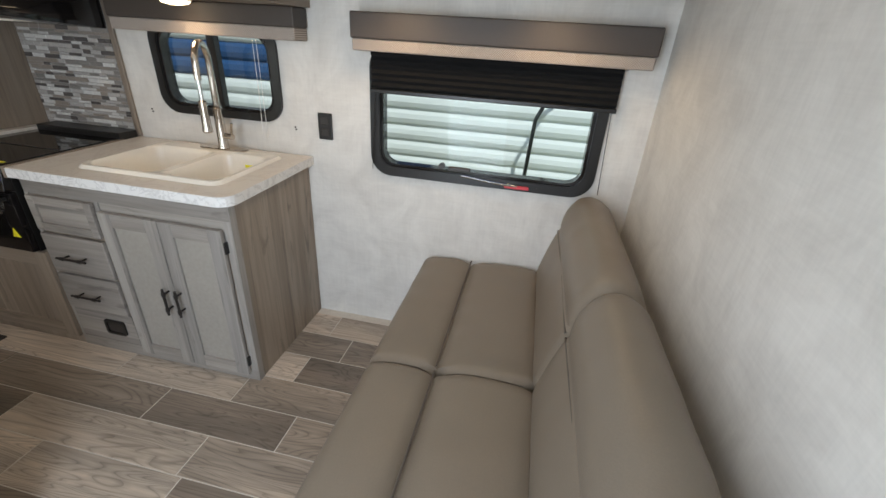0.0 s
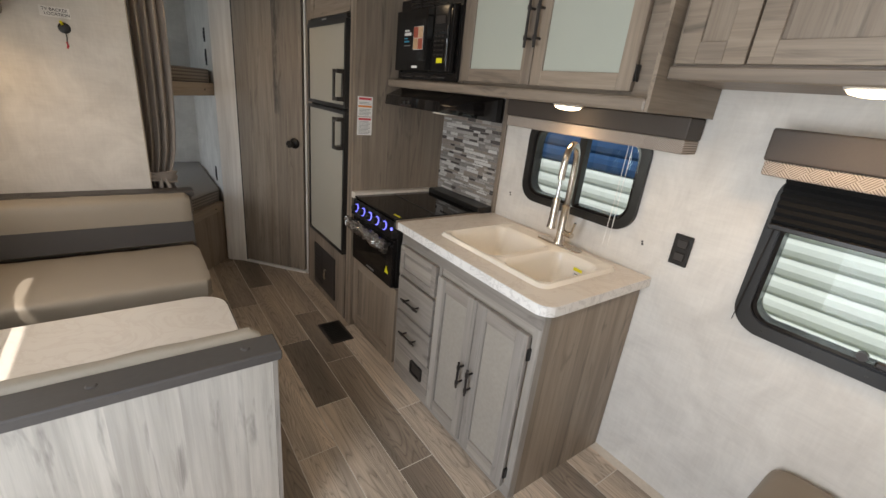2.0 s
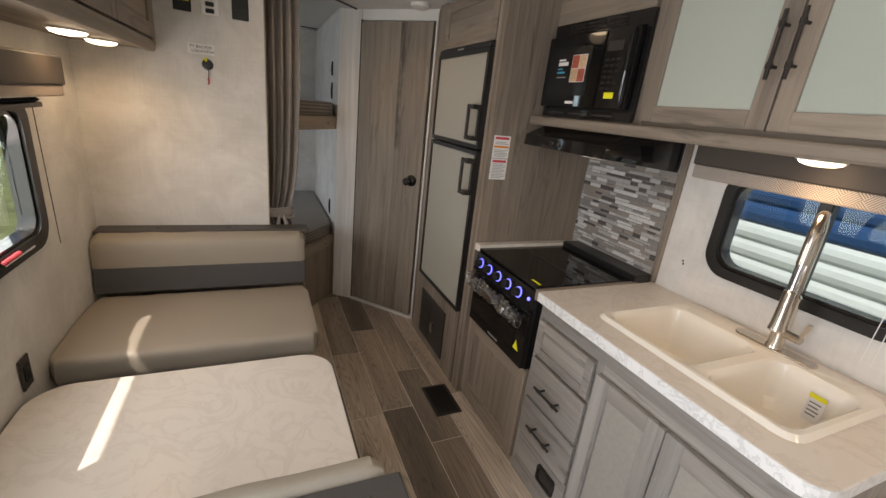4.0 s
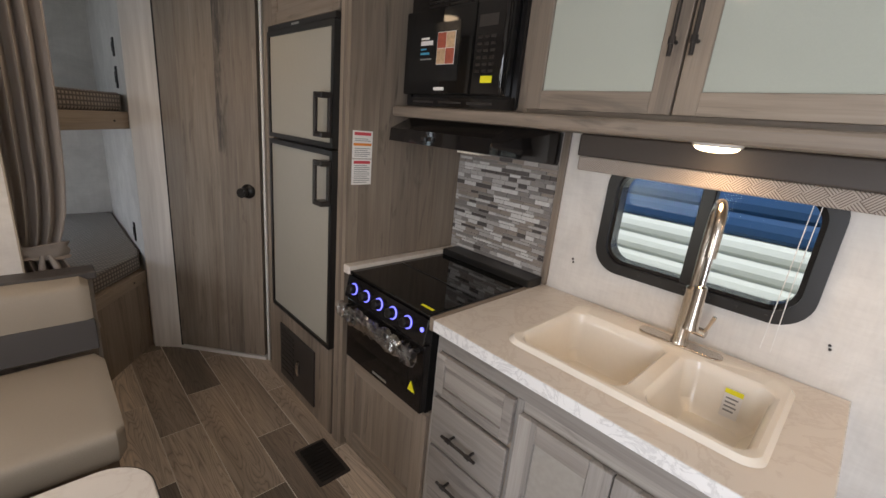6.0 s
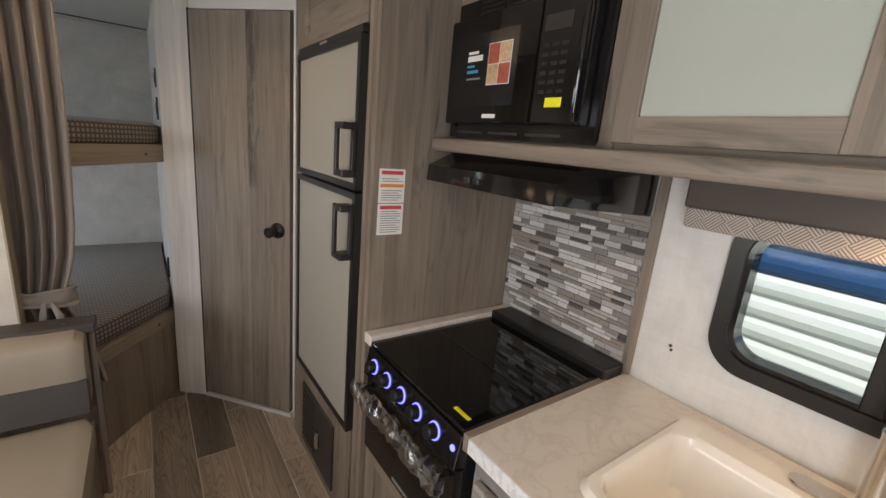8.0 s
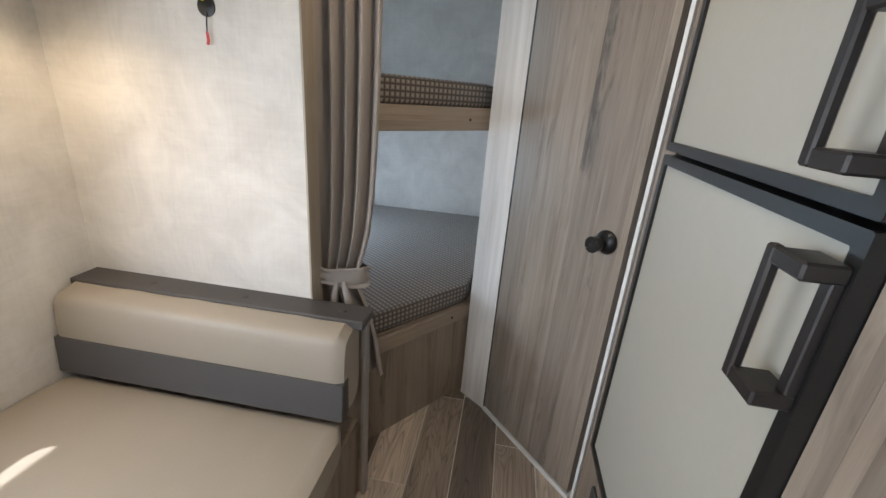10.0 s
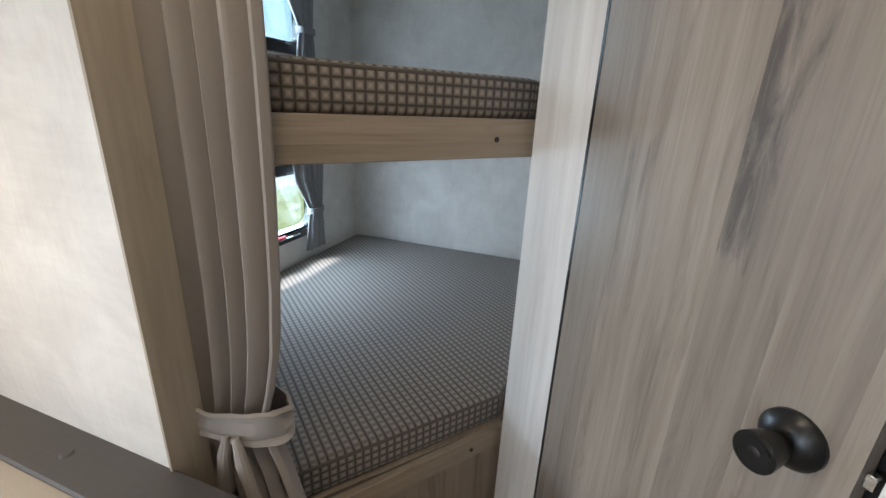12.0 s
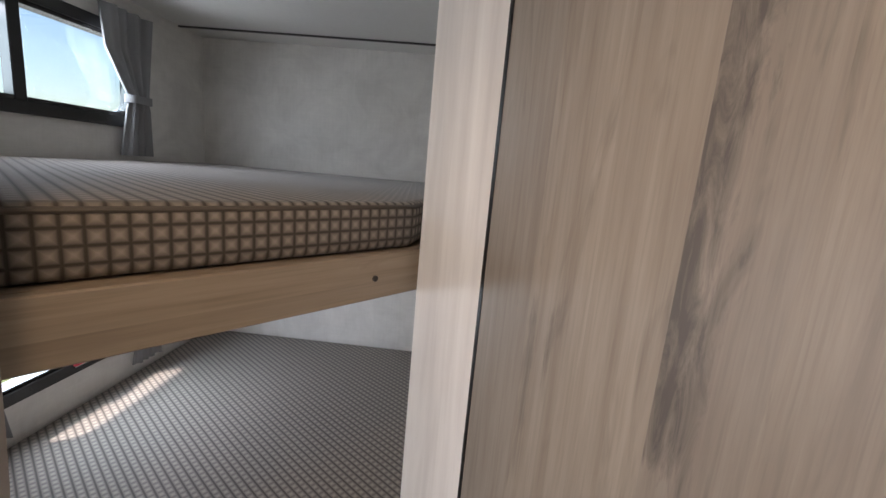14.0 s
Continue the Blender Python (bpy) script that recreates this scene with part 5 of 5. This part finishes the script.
def drape(parent, name, path, z_rows, material, amp, folds, thick=0.004, second=0.35, warp=1.0):
    """A hanging cloth: path (p0, p1) on plan, rows of (z, gather, shift along the path)."""
    bm = bmesh.new()
    p0, p1 = Vector((*path[0], 0)), Vector((*path[1], 0))
    d = (p1 - p0)
    n = Vector((-d.y, d.x, 0)).normalized()
    N = folds * 14
    grid = []
    for z, g, sh in z_rows:
        row = []
        for side in (1, -1):
            rng = range(N + 1) if side > 0 else range(N, -1, -1)
            for i in rng:
                f = i / N
                ff = 0.5 + (f - 0.5) * g + sh
                ph = f ** warp * folds * 2 * math.pi
                o = amp * (0.4 + 0.6 * g) * (math.sin(ph + 0.8 * math.sin(f * 9 + 1)) + second * math.sin(ph * 1.9 + z * 1.5))
                p = p0 + d * ff + n * (o + side * thick / 2)
                row.append(bm.verts.new((p.x, p.y, z)))
        grid.append(row)
    for p, q in zip(grid, grid[1:]):
        for i in range(len(p)):
            bm.faces.new((p[i], p[(i + 1) % len(p)], q[(i + 1) % len(p)], q[i]))
    bmesh.ops.recalc_face_normals(bm, faces=bm.faces)
    return part(name, bm, material, parent, "", True)


ct = thing("curtain", (-3.42, 0.52, 0.3), "grey-beige privacy curtain tied back beside the bunks", "curtain")
CPATH = ((-3.390, 0.328), (-3.418, 0.618))
drape(ct, "cloth", CPATH, [(2.12, 1.0, 0), (1.7, 1.0, 0), (1.5, 0.99, 0), (1.3, 0.97, -0.01), (1.15, 0.94, -0.02), (1.02, 0.90, -0.045), (0.94, 0.83, -0.07), (0.89, 0.76, -0.09), (0.86, 0.73, -0.10), (0.82, 0.75, -0.09), (0.74, 0.84, -0.03), (0.62, 0.95, 0.03), (0.45, 1.05, 0.08)], CURTAIN, 0.031, 5, second=0.10, warp=1.45)
bm = bmesh.new()
N_ = 48
tie = []
for k in range(N_):
    a = 2 * math.pi * k / N_
    row = []
    for j, (dz, swell) in enumerate(((0.034, 0.004), (0.030, 0.010), (0.012, 0.005), (-0.006, 0.009), (-0.024, 0.004), (-0.034, 0.010), (-0.038, 0.002))):
        o = 1 + (swell + 0.004 * noise.noise((math.cos(a) * 4, math.sin(a) * 4, dz * 60))) / 0.06
        row.append(bm.verts.new((-3.402 + 0.052 * math.cos(a) * o - 0.020 * math.sin(a), 0.457 + 0.112 * math.sin(a) * o, 0.862 + dz * (0.8 + 0.35 * abs(math.sin(a * 1.5))) - 0.012 * math.sin(a))))
    tie.append(row)
for k in range(N_):
    p, q = tie[k], tie[(k + 1) % N_]
    for j in range(len(p) - 1):
        bm.faces.new((p[j], p[j + 1], q[j + 1], q[j]))
tb_ = part("tieback", bm, CURTAIN, ct, "gathered cloth tieback", True)
for dy, lean, ln_ in ((0.0, -0.02, 0.14), (0.022, 0.035, 0.17)):
    part("tie_tail", tube(bmesh.new(), [(-3.352, 0.492 + dy, 0.845), (-3.345, 0.494 + dy + lean * 0.4, 0.80), (-3.347, 0.496 + dy + lean, 0.845 - ln_)], [0.007, 0.012, 0.016], 10), CURTAIN, tb_, "", True)
tk = thing("curtain_track", (-3.6, 0.7, 2.14), "slim dark curtain track on the ceiling", "curtain track")
part("rail", tube(bmesh.new(), [(-3.36, 0.40, 2.143), (-3.46, 0.62, 2.143), (-3.62, 0.80, 2.143), (-3.84, 1.02, 2.143)], 0.006, 6), HANDLE, tk)
tr_ = struct("trim_ceiling_seam", B(-5.105, -5.09, YL, 0.92, ZC - 0.006, ZC - 0.0005), VENT, "thin dark seam strip on the bunk ceiling", "trim")

for w, zt in ((WINU, 2.09), (WINW, 1.20)):
    for x0, x1 in ((-4.86, -4.62), (-4.24, -4.06)):
        wc = thing("window_curtain", ((x0 + x1) / 2, -0.36, zt - 0.5), "short grey curtain tied back at a bunk window", "curtain", "bunk window curtains")
        drape(wc, "cloth", ((x0, -0.352), (x1, -0.352)), [(zt, 1.0, 0), (zt - 0.15, 0.85, 0), (zt - 0.30, 0.42, -0.15 if x0 < -4.5 else 0.15), (zt - 0.32, 0.36, -0.16 if x0 < -4.5 else 0.16), (zt - 0.36, 0.45, -0.15 if x0 < -4.5 else 0.15), (zt - 0.54, 0.62, -0.08 if x0 < -4.5 else 0.08)], GREYCURT, 0.012, 4)
        sx = -0.155 if x0 < -4.5 else 0.155
        cxx = x0 + (x1 - x0) * (0.5 + sx)
        part("tieback", ring(bmesh.new(), rounded(cxx - 0.055, cxx + 0.055, -0.376, -0.326, 0.02), rounded(cxx - 0.05, cxx + 0.05, -0.371, -0.331, 0.018), "z", zt - 0.335, zt - 0.305), GREYCURT, wc)
for z, h in ((1.775, 0.05), (1.615, 0.06), (0.70, 0.06)):
    sw = thing("wall_switch", (-4.19, 0.924, z), "small dark switch plate on the bunk wall", "switch", "bunk wall switches")
    part("plate", B(-4.215, -4.175, 0.917, 0.9255, z - h, z + h, 0.003), BLACKM, sw)
    part("rocker", B(-4.205, -4.185, 0.914, 0.9175, z - h * 0.5, z + h * 0.5, 0.002), VENT, sw)
sd = thing("smoke_detector", (-3.62, 1.47, ZC), "round white smoke detector on the ceiling", "detector")
part("body", tube(bmesh.new(), [(-3.35, 1.30, ZC - 0.001), (-3.35, 1.30, ZC - 0.02), (-3.35, 1.30, ZC - 0.03)], [0.06, 0.057, 0.04], 28), WHITEPL, sd, "", True)

# floor register
rgst = thing("floor_vent", (-2.44, 1.30, 0), "dark bronze floor register set in the planks", "vent")
part("frame", ring(bmesh.new(), rounded(-2.565, -2.315, 1.222, 1.372, 0.006, 2), rounded(-2.55, -2.33, 1.237, 1.357, 0.004, 2), "z", 0.0025, 0.0075), VENT, rgst)
part("well", B(-2.55, -2.33, 1.237, 1.357, 0.002, 0.0035), BLACKM, rgst)
for k in range(11):
    part("slat", B(-2.545 + k * 0.02, -2.536 + k * 0.02, 1.238, 1.356, 0.003, 0.0065), BLACKM, rgst)

# ---- outside ----
struct("ground", B(-80, 80, -80, 80, -0.95, -0.90), GRASS, "dry mown grass around the trailer", "ground")
struct("road", B(-60, 40, -14, -7.0, -0.899, -0.894), GRAVEL, "pale gravel lane across the grass", "road")
nb = thing("neighbour_trailer", (-1.0, 4.0, -0.9), "white corrugated travel trailer with a blue band", "trailer")


def siding(x0, x1, z0, z1, y, pitch=0.115):
    pts = [(y + 0.25, z0)]
    n = int(round((z1 - z0) / pitch))
    for k in range(n):
        za = z0 + (z1 - z0) * k / n
        zb = z0 + (z1 - z0) * (k + 1) / n
        pts += [(y + 0.016, za), (y + 0.002, za + 0.02), (y - 0.004, za + (zb - za) * 0.45), (y + 0.002, zb - 0.03), (y + 0.014, zb - 0.004)]
    pts.append((y + 0.25, z1))
    return prism(bmesh.new(), pts, "x", x0, x1)


part("lower_wall", siding(-7, 2.6, -0.45, 1.08, 3.35), SIDING, nb)
part("blue_band", siding(-7, -0.62, 1.082, 1.34, 3.35), BLUE, nb, "blue corrugated band")
part("lower_wall", siding(-0.62, 2.6, 1.082, 1.34, 3.35), SIDING, nb)
part("upper_wall", siding(-7, 2.6, 1.342, 2.35, 3.35), SIDING, nb)
part("corner", B(2.6, 2.64, 3.33, 5.6, -0.45, 2.4), HANDLE, nb)
part("skirt", B(-6.9, 2.5, 3.5, 5.6, -0.898, -0.45), HANDLE, nb)
part("roof", B(-7, 2.6, 3.32, 5.6, 2.35, 2.45, 0.02), SIDING, nb)
for x in (-5.2, -4.3):
    wh = part("wheel", cyl(bmesh.new(), (x, 3.36, -0.58), (x, 3.56, -0.58), 0.32, 24), BLACKM, nb)
    part("rim", cyl(bmesh.new(), (x, 3.345, -0.58), (x, 3.37, -0.58), 0.17, 18), STEEL, wh)
rc = thing("hanging_cable", (0.9, 3.2, 0.9), "black cable hanging beside the neighbouring trailer", "cable")
part("strand", tube(bmesh.new(), [(0.42, 3.25, 1.45), (0.25, 3.2, 1.30), (0.12, 3.18, 1.0), (0.10, 3.18, 0.6), (0.1, 3.18, -0.88)], 0.014, 8), BLACKM, rc, "", True)
mk = thing("marker_light", (0.62, 3.31, 0.98), "round amber marker light on the neighbouring trailer", "light")
part("lens", tube(bmesh.new(), [(0.66, 3.345, 1.0), (0.66, 3.31, 1.0), (0.66, 3.30, 1.0)], [0.05, 0.045, 0.02], 18), YELLOW, mk, "", True)
part("socket", tube(bmesh.new(), [(0.70, 3.345, 1.14), (0.70, 3.29, 1.14), (0.70, 3.28, 1.14)], [0.05, 0.045, 0.02], 18), HANDLE, mk, "", True)
# added unseen slab on the entry side, sized to narrow the sun strips indoors
aw = thing("awning", (-2.4, -0.7, 2.2), "unseen slab added above entry-side windows to narrow their sun strips", "awning")
part("canvas", B(-5.3, -1.2, -0.945, -0.452, 2.20, 2.215), VALANCE, aw)
part("roller", cyl(bmesh.new(), (-5.3, -0.935, 2.22), (-1.2, -0.935, 2.22), 0.02, 12), WHITEPL, aw, "", True)
# another trailer and trees far across the grass
ft = thing("distant_trailer", (-14, -16, -0.9), "pale travel trailer far across the grass", "trailer")
part("body", B(-19, -10, -20, -17.5, -0.4, 1.9, 0.25, 3), SIDING, ft, "", True)
part("band", B(-18.8, -10.2, -17.52, -17.47, 0.2, 0.5), BLUE, ft)
for x in (-17.5, -14.5, -11.5):
    part("window", B(x, x + 1.2, -17.52, -17.48, 0.8, 1.4, 0.02), BLACKGLASS, ft)
part("chassis", B(-18.5, -10.5, -19.8, -17.7, -0.9, -0.4), BLACKM, ft)

# ---- pieces: planks, mosaic tiles ----


def piece_mesh(w, d, h, bev, material):
    bm = B(-w / 2, w / 2, -d / 2, d / 2, -h, 0)
    top = [e for e in bm.edges if all(v.co.z > -1e-6 for v in e.verts)]
    bmesh.ops.bevel(bm, geom=top, offset=bev, segments=1, affect="EDGES")
    me = bpy.data.meshes.new("piece")
    bm.to_mesh(me)
    bm.free()
    me.materials.append(material)
    return me


fl = thing("floor", (0, 0, 0), "grey-brown wood-look plank floor with pale joints", "floor", kind="structure")
PW, cache = 0.1745, {}
random.seed(7)
# one known joint of a row, and whether the plank past it is long
ROWSTART = {5: (-1.245, 0), 6: (-0.945, 0), 7: (-0.972, 1), 8: (-0.688, 0), 9: (-1.01, 0), 10: (-0.81, 1), 11: (-0.66, 0)}
LONG, SHORT = 0.855, 0.61
for r_ in range(-1, 14):
    yc = 0.952 + (r_ - 7 + 0.5) * PW
    if yc - PW / 2 < YL - 0.1 or yc > YW:
        continue
    at, long_first = ROWSTART.get(r_, (-0.8 - 0.37 * ((r_ * 5) % 4), r_ % 2))
    x = at + 2 * (LONG + SHORT)
    k = 0
    while x > XB:
        ln = LONG if (k + long_first) % 2 else SHORT
        a, b = max(x - ln, XB), min(x, XR)
        y0, y1 = max(yc - PW / 2, YL), min(yc + PW / 2, YW)
        if b - a > 0.02 and y1 - y0 > 0.01:
            key = (round(b - a, 3), round(y1 - y0, 3))
            if key not in cache:
                cache[key] = piece_mesh(b - a - 0.0042, y1 - y0 - 0.0042, 0.006, 0.0015, FLOOR)
            ob = new("plank", cache[key])
            ob.parent = fl
            ob.location = ((a + b) / 2, (y0 + y1) / 2, 0.0015)
        x -= ln
        k += 1

TILES = []
for nm, c, rg_ in (("white", (0.66, 0.65, 0.63), 0.2), ("pale", (0.46, 0.44, 0.42), 0.2), ("grey", (0.25, 0.235, 0.22), 0.3), ("dark", (0.115, 0.105, 0.10), 0.12), ("taupe", (0.30, 0.26, 0.225), 0.3)):
    TILES.append(marble("mosaic_" + nm, c, tuple(x * 0.72 for x in c), 22.0, rg_))
bs = thing("backsplash", (-2.2, 2.04, 0.92), "grey and white linear mosaic tile backsplash", "tiles", kind="structure")
cache, extra = {}, [bmesh.new() for _ in TILES]
random.seed(11)
z, count = 0.946, 0
while z < 1.44:
    h = random.choice((0.0135, 0.0135, 0.020))
    x = -2.482 - random.uniform(0, 0.06)
    while x < -1.927:
        w = random.choice((0.045, 0.06, 0.075, 0.095))
        a, b = max(x, -2.482), min(x + w, -1.927)
        if b - a > 0.01:
            i = random.choices(range(5), (4, 4, 3, 2, 3))[0]
            key = (round(b - a, 3), h, i)
            if count < 300:
                if key not in cache:
                    me = piece_mesh(b - a - 0.0022, h - 0.0022, 0.005, 0.0008, TILES[i])
                    me.transform(Matrix.Rotation(radians(90), 4, "X"))
                    cache[key] = me
                ob = new("tile", cache[key])
                ob.parent = bs
                ob.location = Vector(((a + b) / 2, 2.036 - random.uniform(0, 0.0015), z + h / 2)) - Vector(bs.location)
            else:
                box(extra[i], a + 0.001, b - 0.001, 2.0355, 2.0405, z + 0.001, z + h - 0.001)
            count += 1
        x += w
    z += h
for bm, m in zip(extra, TILES):
    if len(bm.verts):
        part("tile_field", bm, m, bs, kind="stuff")
    else:
        bm.free()
